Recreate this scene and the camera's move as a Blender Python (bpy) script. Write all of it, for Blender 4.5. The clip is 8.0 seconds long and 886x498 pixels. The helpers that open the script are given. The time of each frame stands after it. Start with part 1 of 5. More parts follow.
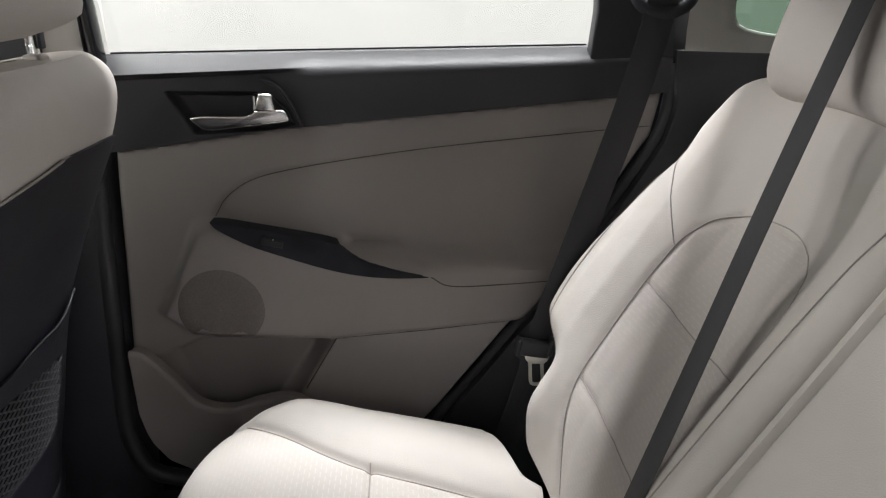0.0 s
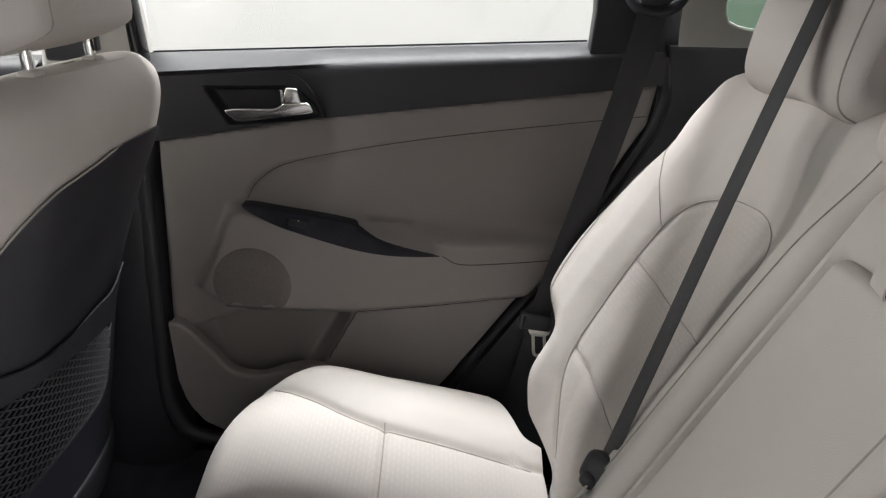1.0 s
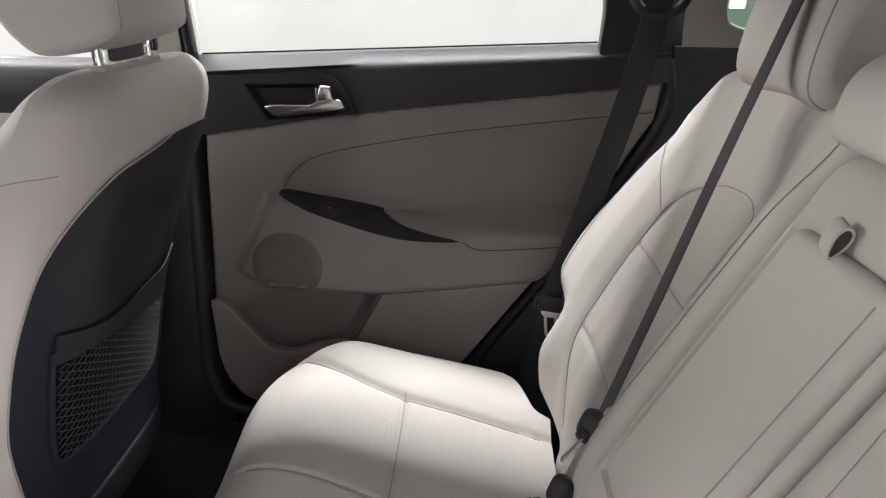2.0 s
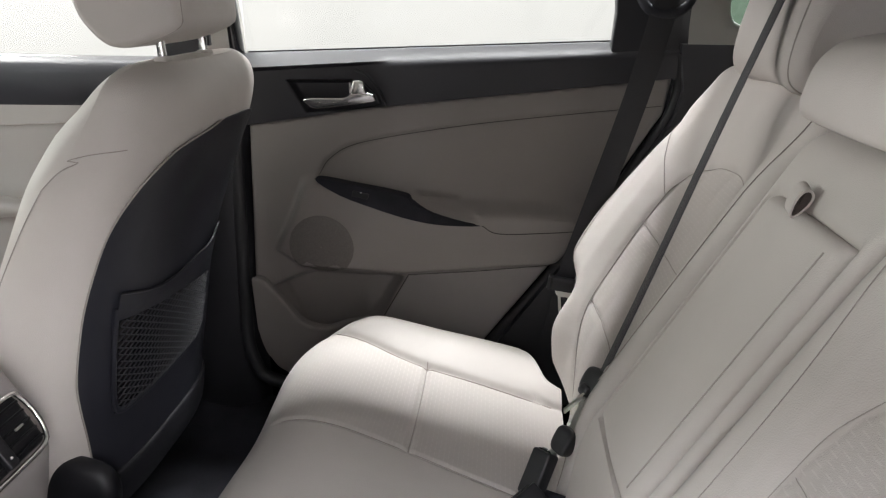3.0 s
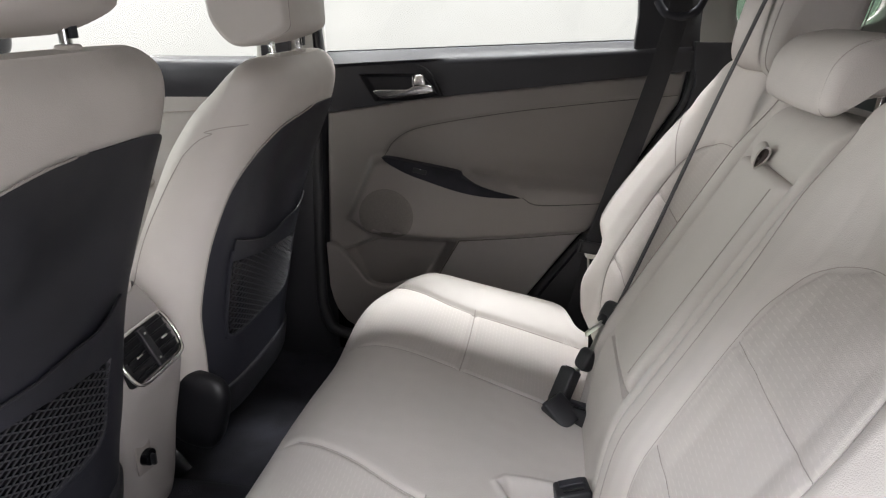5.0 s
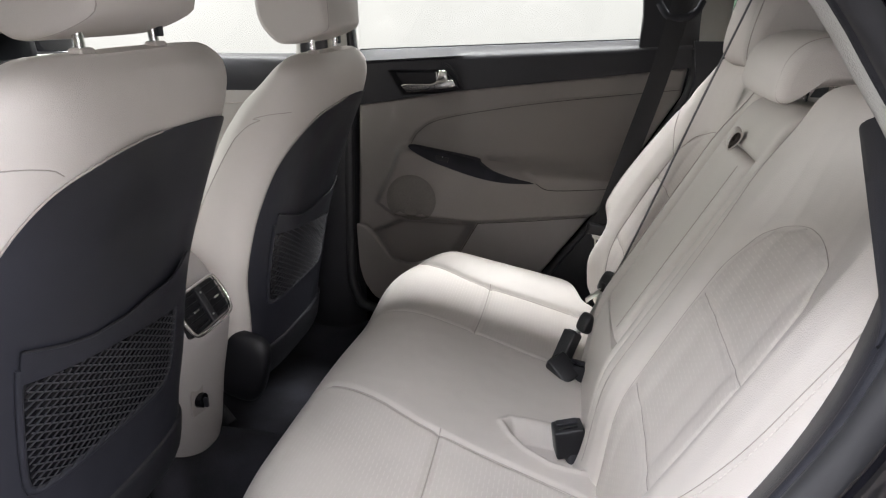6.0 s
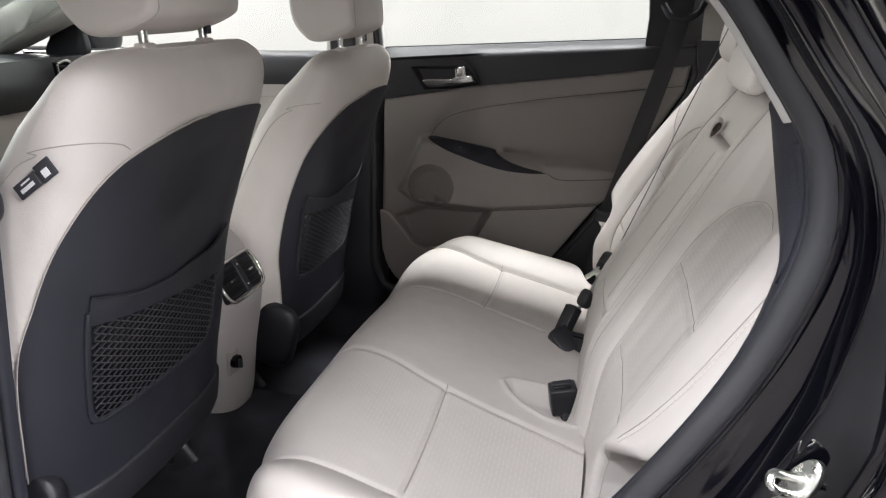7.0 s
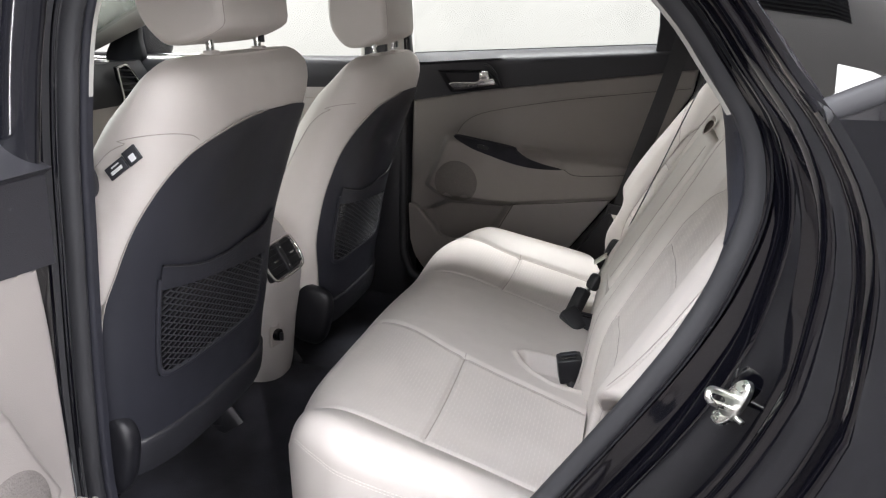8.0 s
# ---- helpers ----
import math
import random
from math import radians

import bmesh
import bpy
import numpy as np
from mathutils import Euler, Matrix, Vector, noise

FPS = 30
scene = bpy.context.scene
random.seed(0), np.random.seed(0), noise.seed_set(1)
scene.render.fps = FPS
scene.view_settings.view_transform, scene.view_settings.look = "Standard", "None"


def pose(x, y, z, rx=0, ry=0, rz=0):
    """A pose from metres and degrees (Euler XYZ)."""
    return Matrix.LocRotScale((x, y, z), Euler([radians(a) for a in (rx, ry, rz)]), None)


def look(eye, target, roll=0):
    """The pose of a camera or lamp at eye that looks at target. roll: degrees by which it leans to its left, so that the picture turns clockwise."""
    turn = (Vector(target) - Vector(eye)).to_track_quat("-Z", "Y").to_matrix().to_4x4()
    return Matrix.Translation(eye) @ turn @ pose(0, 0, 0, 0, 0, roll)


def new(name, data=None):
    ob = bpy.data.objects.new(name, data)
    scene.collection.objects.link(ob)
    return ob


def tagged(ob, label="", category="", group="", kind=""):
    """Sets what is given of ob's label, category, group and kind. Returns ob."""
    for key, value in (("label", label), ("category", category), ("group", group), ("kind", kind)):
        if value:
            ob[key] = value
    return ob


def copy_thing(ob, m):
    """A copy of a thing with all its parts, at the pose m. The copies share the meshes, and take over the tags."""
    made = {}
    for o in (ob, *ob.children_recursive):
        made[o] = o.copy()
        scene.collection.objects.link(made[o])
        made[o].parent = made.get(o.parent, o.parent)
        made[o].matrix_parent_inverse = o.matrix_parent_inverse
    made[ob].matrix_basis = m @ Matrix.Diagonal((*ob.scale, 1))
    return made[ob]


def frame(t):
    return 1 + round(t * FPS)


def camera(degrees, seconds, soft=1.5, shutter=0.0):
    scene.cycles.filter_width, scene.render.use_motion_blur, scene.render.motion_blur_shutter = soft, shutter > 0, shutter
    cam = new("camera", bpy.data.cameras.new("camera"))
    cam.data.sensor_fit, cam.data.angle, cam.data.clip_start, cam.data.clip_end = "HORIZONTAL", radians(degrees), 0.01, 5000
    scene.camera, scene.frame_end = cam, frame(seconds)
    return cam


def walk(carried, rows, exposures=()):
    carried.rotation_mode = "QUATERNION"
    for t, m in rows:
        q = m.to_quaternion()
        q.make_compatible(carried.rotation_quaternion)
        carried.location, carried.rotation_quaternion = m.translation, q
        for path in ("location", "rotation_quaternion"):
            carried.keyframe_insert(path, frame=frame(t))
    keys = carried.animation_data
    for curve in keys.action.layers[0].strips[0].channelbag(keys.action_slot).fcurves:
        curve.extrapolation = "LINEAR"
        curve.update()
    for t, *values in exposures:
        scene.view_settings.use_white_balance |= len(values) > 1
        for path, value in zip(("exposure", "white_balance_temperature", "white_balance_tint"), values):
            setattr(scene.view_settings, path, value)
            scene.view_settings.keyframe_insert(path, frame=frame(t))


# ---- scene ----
cam = camera(65.2, 8.0, soft=1.2)
PATH = [
    (0, (0.0410, -0.3883, 1.2836), (0.1630, 1.4793, 0.5803), 2.02),
    (0.5, (0.0550, -0.4408, 1.2765), (0.1360, 1.4334, 0.5838), 1.74),
    (1, (0.0690, -0.4882, 1.3072), (0.1070, 1.3706, 0.5713), 1.47),
    (1.5, (0.0850, -0.5402, 1.3091), (0.0730, 1.3220, 0.5801), 1.18),
    (3, (0.1280, -0.7157, 1.2869), (-0.0310, 1.1570, 0.6013), 0.72),
    (3.5, (0.1410, -0.7738, 1.2871), (-0.0530, 1.0972, 0.6066), 0.66),
    (4, (0.1450, -0.8289, 1.2862), (-0.0830, 1.0381, 0.6069), 0.50),
    (4.5, (0.1370, -0.9009, 1.2872), (-0.1160, 0.9653, 0.6130), 0.25),
    (6, (0.1930, -1.1618, 1.2968), (-0.1660, 0.6875, 0.6245), 0.06),
    (6.5, (0.2140, -1.2150, 1.2948), (-0.1810, 0.6262, 0.6210), 0.10),
    (7, (0.2580, -1.2968, 1.3014), (-0.1830, 0.5335, 0.6281), 0.12),
    (7.5, (0.2880, -1.3845, 1.3083), (-0.1960, 0.4369, 0.6386), 0.04),
    (8, (0.3160, -1.4532, 1.3151), (-0.2080, 0.3596, 0.6519), -0.13),
]
walk(cam, [(t, look(eye, target, roll)) for t, eye, target, roll in PATH])

# ---- light and studio exposure ----
world = bpy.data.worlds.new("studio")
scene.world = world
world.use_nodes = True
world.node_tree.nodes["Background"].inputs[0].default_value = (0.98, 0.98, 1.0, 1)
world.node_tree.nodes["Background"].inputs[1].default_value = 0.15


def area_lamp(name, m, sx, sy, watts, color=(1, 1, 1)):
    d = bpy.data.lights.new(name, "AREA")
    d.shape, d.size, d.size_y, d.energy, d.color = "RECTANGLE", sx, sy, watts, color
    ob = new(name, d)
    ob.matrix_basis = m
    return ob


area_lamp("softbox_far_side", look((-0.1, 1.27, 3.25), (-0.1, 0.71, 0.6)), 3.8, 0.4, 305, (0.975, 0.985, 1.0))
# added fill lamp, unseen, to brighten the far backrest through its window
area_lamp("fill_far_front", look((-2.6, 2.1, 2.3), (0.45, 0.3, 1.0)), 1.0, 0.7, 85, (1.0, 0.975, 0.97))
area_lamp("softbox_near_side", look((-1.0, -2.42, 3.08), (-0.1, -0.7, 0.7)), 2.8, 0.6, 160, (0.945, 0.98, 1.06))
# added fill lamp, unseen, to lift the open door, pillar and seat backs
area_lamp("fill_behind", look((3.0, -2.1, 2.6), (-0.35, -0.9, 0.9)), 1.2, 0.6, 225, (0.97, 0.975, 1.04))


# added fill lamp, unseen, that lifts the rear backrests through the windscreen
area_lamp("fill_front", look((-3.9, 0.35, 1.85), (0.3, 0.1, 1.05)), 2.2, 0.5, 225, (0.985, 0.96, 0.985))
area_lamp("softbox_panel", pose(1.66, -5.12, 3.37), 1.5, 0.8, 34)
area_lamp("strip_light_rear", look((2.1, -3.7, 1.7), (0.4, -0.8, 1.1)), 0.12, 2.4, 66, (1, 0.985, 1.0))
area_lamp("strip_light_front", look((-2.3, -3.6, 1.9), (-0.4, -0.8, 1.1)), 0.12, 2.4, 58, (1, 0.985, 1.0))


# ---- helpers of this scene ----
def material(name, color, rough=0.5, metal=0.0, grain=0.0, grain_scale=600.0, stain=0.06, stain_scale=6.0, coat=0.0, spec=0.5, wave=0.0, wave_scale=9.0):
    m = bpy.data.materials.new(name)
    m.use_nodes = True
    nt = m.node_tree
    b = nt.nodes["Principled BSDF"]
    b.inputs["Roughness"].default_value = rough
    b.inputs["Metallic"].default_value = metal
    b.inputs["Coat Weight"].default_value = coat
    b.inputs["Coat Roughness"].default_value = 0.04
    b.inputs["Specular IOR Level"].default_value = spec
    tc = nt.nodes.new("ShaderNodeTexCoord")
    n1 = nt.nodes.new("ShaderNodeTexNoise")
    n1.inputs["Scale"].default_value = stain_scale
    n1.inputs["Detail"].default_value = 5
    nt.links.new(tc.outputs["Object"], n1.inputs["Vector"])
    ramp = nt.nodes.new("ShaderNodeMapRange")
    ramp.inputs[1].default_value, ramp.inputs[2].default_value = 0.3, 0.7
    ramp.inputs[3].default_value, ramp.inputs[4].default_value = 1 - stain, 1 + stain
    nt.links.new(n1.outputs["Fac"], ramp.inputs[0])
    mul = nt.nodes.new("ShaderNodeVectorMath")
    mul.operation = "SCALE"
    mul.inputs[0].default_value = color
    nt.links.new(ramp.outputs[0], mul.inputs["Scale"])
    nt.links.new(mul.outputs[0], b.inputs["Base Color"])
    r2 = nt.nodes.new("ShaderNodeMapRange")
    r2.inputs[3].default_value, r2.inputs[4].default_value = max(0.01, rough - 0.06), min(1, rough + 0.06)
    nt.links.new(n1.outputs["Fac"], r2.inputs[0])
    nt.links.new(r2.outputs[0], b.inputs["Roughness"])
    if grain:
        n2 = nt.nodes.new("ShaderNodeTexVoronoi")
        n2.inputs["Scale"].default_value = grain_scale
        nt.links.new(tc.outputs["Object"], n2.inputs["Vector"])
        bump = nt.nodes.new("ShaderNodeBump")
        bump.inputs["Strength"].default_value = grain
        bump.inputs["Distance"].default_value = 0.0006
        nt.links.new(n2.outputs["Distance"], bump.inputs["Height"])
        nt.links.new(bump.outputs[0], b.inputs["Normal"])
        if wave:
            n3 = nt.nodes.new("ShaderNodeTexNoise")
            n3.inputs["Scale"].default_value = wave_scale
            n3.inputs["Detail"].default_value = 2
            nt.links.new(tc.outputs["Object"], n3.inputs["Vector"])
            b3 = nt.nodes.new("ShaderNodeBump")
            b3.inputs["Strength"].default_value = 1.0
            b3.inputs["Distance"].default_value = wave
            nt.links.new(n3.outputs["Fac"], b3.inputs["Height"])
            nt.links.new(b3.outputs[0], bump.inputs["Normal"])
    return m


def woven(name, color, thread):
    """Seat fabric with rows of short raised stitches, in metres of the UV map."""
    m = material(name, color, 0.85, grain=0.5, grain_scale=900, stain=0.05, wave=0.005)
    nt = m.node_tree
    L = nt.links.new

    def math_node(op, a, b=None):
        n = nt.nodes.new("ShaderNodeMath")
        n.operation = op
        for i, v in enumerate((a, b)):
            if v is None:
                continue
            if isinstance(v, (int, float)):
                n.inputs[i].default_value = v
            else:
                L(v, n.inputs[i])
        return n.outputs[0]

    uv = nt.nodes.new("ShaderNodeUVMap")
    sep = nt.nodes.new("ShaderNodeSeparateXYZ")
    L(uv.outputs[0], sep.inputs[0])
    row = math_node("DIVIDE", sep.outputs[1], 0.0075)
    idx = math_node("FLOOR", row)
    shift = math_node("MULTIPLY", idx, 0.37)
    u = math_node("ADD", math_node("DIVIDE", sep.outputs[0], 0.017), shift)
    dash = math_node("LESS_THAN", math_node("FRACT", u), 0.62)
    line = math_node("LESS_THAN", math_node("ABSOLUTE", math_node("SUBTRACT", math_node("FRACT", row), 0.5)), 0.11)
    mask = math_node("MULTIPLY", dash, line)
    mix = nt.nodes.new("ShaderNodeMix")
    mix.data_type = "RGBA"
    b = nt.nodes["Principled BSDF"]
    L(b.inputs["Base Color"].links[0].from_socket, mix.inputs[6])
    mix.inputs[7].default_value = (*thread, 1)
    L(mask, mix.inputs[0])
    L(mix.outputs[2], b.inputs["Base Color"])
    return m


def glass(name, tint, ior=1.5):
    m = bpy.data.materials.new(name)
    m.use_nodes = True
    nt = m.node_tree
    nt.nodes.remove(nt.nodes["Principled BSDF"])
    out = nt.nodes["Material Output"]
    tr = nt.nodes.new("ShaderNodeBsdfTransparent")
    tr.inputs[0].default_value = (*tint, 1)
    gl = nt.nodes.new("ShaderNodeBsdfGlossy")
    gl.inputs["Roughness"].default_value = 0.01
    lw = nt.nodes.new("ShaderNodeLayerWeight")
    lw.inputs[0].default_value = 0.5
    pw = nt.nodes.new("ShaderNodeMath")
    pw.operation = "POWER"
    nt.links.new(lw.outputs["Facing"], pw.inputs[0])
    pw.inputs[1].default_value = 5
    fr = nt.nodes.new("ShaderNodeMath")
    fr.operation = "MULTIPLY_ADD"
    f0 = ((ior - 1) / (ior + 1)) ** 2
    nt.links.new(pw.outputs[0], fr.inputs[0])
    fr.inputs[1].default_value, fr.inputs[2].default_value = 1 - f0, f0
    mix = nt.nodes.new("ShaderNodeMixShader")
    nt.links.new(fr.outputs[0], mix.inputs[0])
    nt.links.new(tr.outputs[0], mix.inputs[1])
    nt.links.new(gl.outputs[0], mix.inputs[2])
    nt.links.new(mix.outputs[0], out.inputs[0])
    return m


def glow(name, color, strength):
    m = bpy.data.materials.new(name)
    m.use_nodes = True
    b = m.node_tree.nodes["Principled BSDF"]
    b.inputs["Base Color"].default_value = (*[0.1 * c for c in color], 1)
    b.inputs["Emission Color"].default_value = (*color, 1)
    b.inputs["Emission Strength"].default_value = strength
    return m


LEATHER = material("beige_leather", (0.515, 0.477, 0.448), 0.56, grain=0.35, grain_scale=700, stain=0.04, spec=0.4, wave=0.006)
FABRIC = woven("woven_beige_fabric", (0.512, 0.474, 0.445), (0.545, 0.506, 0.477))
LINING = material("brown_suede", (0.13, 0.105, 0.094), 0.9, grain=0.8, grain_scale=500, stain=0.3, stain_scale=60)
SEAM = material("seam_thread", (0.33, 0.30, 0.275), 0.8)
STITCH = material("pale_stitching", (0.60, 0.56, 0.52), 0.7)
# paler copy of the door beige, with the windscreen's light in the colour
BEIGE_C = material("beige_plastic_lit_in_front", (0.37, 0.342, 0.318), 0.5, grain=0.3, grain_scale=900, stain=0.03)
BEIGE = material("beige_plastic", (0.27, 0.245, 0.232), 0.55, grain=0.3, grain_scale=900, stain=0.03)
# the console's own beige; on the lower door it carries the stronger light
BEIGE_L = material("beige_console_and_lit_door", (0.325, 0.302, 0.292), 0.5, grain=0.4, grain_scale=900, stain=0.03)
BLACK = material("black_plastic", (0.012, 0.012, 0.015), 0.40, grain=0.4, grain_scale=900, stain=0.15)
TRIM = material("black_soft_trim", (0.023, 0.0225, 0.027), 0.46, grain=0.35, grain_scale=700, stain=0.1, spec=0.5)
GREY = material("dark_grey_plastic", (0.019, 0.0195, 0.026), 0.47, grain=0.4, grain_scale=900, stain=0.12, spec=0.4, wave=0.004, wave_scale=7)
FLAP = material("satin_grey_plastic", (0.019, 0.019, 0.023), 0.45, grain=0.4, grain_scale=900, stain=0.12)
GLOSSBLK = material("piano_black", (0.006, 0.006, 0.008), 0.12)
PAINT = material("black_car_paint", (0.002, 0.002, 0.0035), 0.07, coat=0.6, stain=0.2)
CAVITY = material("matt_black_vent", (0.0075, 0.0075, 0.009), 0.5, grain=0.3, grain_scale=900, stain=0.2, spec=0.25)
RUBBER = material("black_rubber", (0.026, 0.026, 0.029), 0.5, stain=0.15)
CARPET = material("charcoal_carpet", (0.019, 0.019, 0.026), 0.95, grain=1.0, grain_scale=400, stain=0.5, stain_scale=14)
CHROME = material("satin_chrome", (0.75, 0.74, 0.72), 0.22, metal=1.0)
STEEL = material("zinc_steel", (0.72, 0.72, 0.68), 0.28, metal=1.0, stain=0.15, stain_scale=40)
WEB = material("black_belt_webbing", (0.025, 0.025, 0.029), 0.6, grain=0.6, grain_scale=1500, stain=0.1)
HEADLINER = material("pale_grey_headliner", (0.44, 0.43, 0.40), 0.9, grain=0.5, grain_scale=800)
NET = material("black_net_cord", (0.021, 0.021, 0.025), 0.5)
TAG = material("black_tag", (0.03, 0.03, 0.035), 0.6)
WHITE = material("white_print", (0.7, 0.7, 0.7), 0.6)
CLEAR = glass("clear_window_glass", (0.95, 0.955, 0.945))
SCREEN = glass("windscreen_glass", (0.62, 0.645, 0.62))
GREEN = glass("green_tinted_glass", (0.42, 0.51, 0.44))
PRIVACY = glass("privacy_glass", (0.03, 0.035, 0.035), 2.5)
WALLM = material("grey_studio_paint", (0.29, 0.285, 0.285), 0.9, stain=0.08, stain_scale=0.8)
CEILM = material("studio_ceiling_paint", (0.82, 0.80, 0.79), 0.9, stain=0.08, stain_scale=0.8)
DSEAM = material("dark_door_seam", (0.07, 0.062, 0.058), 0.8)
FLOORM = material("grey_studio_floor", (0.15, 0.147, 0.152), 0.5, stain=0.1, stain_scale=2)
# the backdrop is no lamp: it glows by itself in place of wash lights
BACK = glow("glowing_white_backdrop", (1.0, 0.985, 0.945), 0.58)


def mesh_of(name, verts, faces, smooth=True):
    me = bpy.data.meshes.new(name)
    me.from_pydata([tuple(map(float, v)) for v in verts], [], faces)
    if smooth:
        me.polygons.foreach_set("use_smooth", [True] * len(me.polygons))
        me.set_sharp_from_angle(angle=radians(52))
    me.update()
    return me


def thing(name, loc, label, category, group="", kind=""):
    ob = new(name)
    ob.location = loc
    ob.empty_display_size = 0.05
    return tagged(ob, label, category, group, kind)


def part(name, me, mat, parent=None, label="", mats=()):
    """One mesh object under a thing (an Empty) or under a part; me is a mesh in world metres, or a bmesh."""
    if isinstance(me, bmesh.types.BMesh):
        bm, me = me, bpy.data.meshes.new(name)
        bm.to_mesh(me)
        bm.free()
        me.polygons.foreach_set("use_smooth", [True] * len(me.polygons))
        me.set_sharp_from_angle(angle=radians(52))
    me.name = name
    if len(me.materials) == 0:
        for mm in (mat, *mats):
            me.materials.append(mm)
    ob = new(name, me)
    if parent is not None:
        ob.parent = parent
        ob.matrix_parent_inverse = Matrix.Translation(-parent.location) if parent.type == "EMPTY" else Matrix()
    return tagged(ob, label)


def grid_faces(nu, nv, wrap_u=False, wrap_v=False, flip=False):
    f = []
    for i in range(nu if wrap_u else nu - 1):
        for j in range(nv if wrap_v else nv - 1):
            a, b = i * nv + j, ((i + 1) % nu) * nv + j
            c, d = ((i + 1) % nu) * nv + (j + 1) % nv, i * nv + (j + 1) % nv
            f.append((a, d, c, b) if flip else (a, b, c, d))
    return f


def sheet(name, P, wrap_u=False, wrap_v=False, flip=False, uv=None, thick=None, caps=False):
    """A mesh from an array P[u, v, 3]; thick gives it a back, offset by that vector."""
    P = np.asarray(P, float)
    nu, nv = P.shape[:2]
    verts, faces = list(P.reshape(-1, 3)), grid_faces(nu, nv, wrap_u, wrap_v, flip)
    if thick is not None:
        n0 = len(verts)
        verts += list((P + np.asarray(thick)).reshape(-1, 3))
        faces += [tuple(n0 + k for k in reversed(f)) for f in grid_faces(nu, nv, wrap_u, wrap_v, flip)]
        ring = [i * nv for i in range(nu)] + [(nu - 1) * nv + j for j in range(1, nv)] + [i * nv + nv - 1 for i in range(nu - 2, -1, -1)] + [j for j in range(nv - 2, 0, -1)]
        for a, b in zip(ring, ring[1:] + ring[:1]):
            faces.append((a, n0 + a, n0 + b, b) if not flip else (b, n0 + b, n0 + a, a))
    if caps:
        faces.append(tuple(i * nv for i in range(nu)))
        faces.append(tuple(i * nv + nv - 1 for i in range(nu - 1, -1, -1)))
    me = mesh_of(name, verts, faces)
    if uv is not None:
        layer = me.uv_layers.new(name="UVMap")
        uv = np.asarray(uv, float).reshape(-1, 2)
        flat = []
        for lp in me.loops:
            flat.extend(uv[lp.vertex_index % len(uv)])
        layer.data.foreach_set("uv", flat)
    return me


def spline(pts, n, closed=False):
    """n points along a smooth curve through pts, even in length."""
    p = np.asarray(pts, float)
    k = len(p)
    out = []
    for i in range(k if closed else k - 1):
        if closed:
            a, b, c, d = p[(i - 1) % k], p[i], p[(i + 1) % k], p[(i + 2) % k]
        else:
            b, c = p[i], p[i + 1]
            a = p[i - 1] if i else 2 * b - c
            d = p[i + 2] if i + 2 < k else 2 * c - b
        for s in np.linspace(0, 1, 24, endpoint=False):
            out.append(0.5 * (2 * b + (c - a) * s + (2 * a - 5 * b + 4 * c - d) * s * s + (3 * b - a - 3 * c + d) * s ** 3))
    out.append(p[0] if closed else p[-1])
    out = np.array(out)
    L = np.concatenate([[0], np.cumsum(np.linalg.norm(np.diff(out, axis=0), axis=1))])
    t = np.linspace(0, L[-1], n + 1)[:-1] if closed else np.linspace(0, L[-1], n)
    return np.stack([np.interp(t, L, out[:, j]) for j in range(p.shape[1])], 1)


def circle(r, n=8, ry=None):
    return [(r * math.cos(2 * math.pi * i / n), (ry or r) * math.sin(2 * math.pi * i / n)) for i in range(n)]


def sweep(name, path, profile, closed=False, up=(0, 0, 1), scale=None):
    """A solid profile carried along a path."""
    path = np.asarray(path, float)
    n = len(path)
    P = []
    for i in range(n):
        t = path[(i + 1) % n] - path[i - 1] if closed else path[min(i + 1, n - 1)] - path[max(i - 1, 0)]
        t = t / (np.linalg.norm(t) + 1e-12)
        a = np.cross(np.asarray(up, float), t)
        if np.linalg.norm(a) < 1e-4:
            a = np.cross((1, 0.1, 0), t)
        a /= np.linalg.norm(a)
        b = np.cross(t, a)
        s = 1 if scale is None else scale[i]
        P.append([path[i] + s * (u * a + v * b) for u, v in profile])
    return sheet(name, P, wrap_u=closed, wrap_v=True, caps=False if closed else False) if closed else _capped(name, P)


def _capped(name, P):
    P = np.asarray(P)
    nu, nv = P.shape[:2]
    faces = grid_faces(nu, nv, False, True)
    faces.append(tuple(range(nv - 1, -1, -1)))
    faces.append(tuple((nu - 1) * nv + j for j in range(nv)))
    return mesh_of(name, P.reshape(-1, 3), faces)


def box(name, c, size, r=0.004, rot=(0, 0, 0), seg=3, taper=None):
    """A box with rounded edges; taper scales the top in x and y."""
    bm = bmesh.new()
    bmesh.ops.create_cube(bm, size=1)
    for v in bm.verts:
        v.co = Vector((v.co.x * size[0], v.co.y * size[1], v.co.z * size[2]))
        if taper and v.co.z > 0:
            v.co.x *= taper[0]
            v.co.y *= taper[1]
    if r:
        bmesh.ops.bevel(bm, geom=list(bm.edges), offset=min(r, min(size) * 0.49), segments=seg, affect="EDGES", profile=0.5)
    bmesh.ops.transform(bm, matrix=pose(*c, *rot), verts=bm.verts)
    return bm


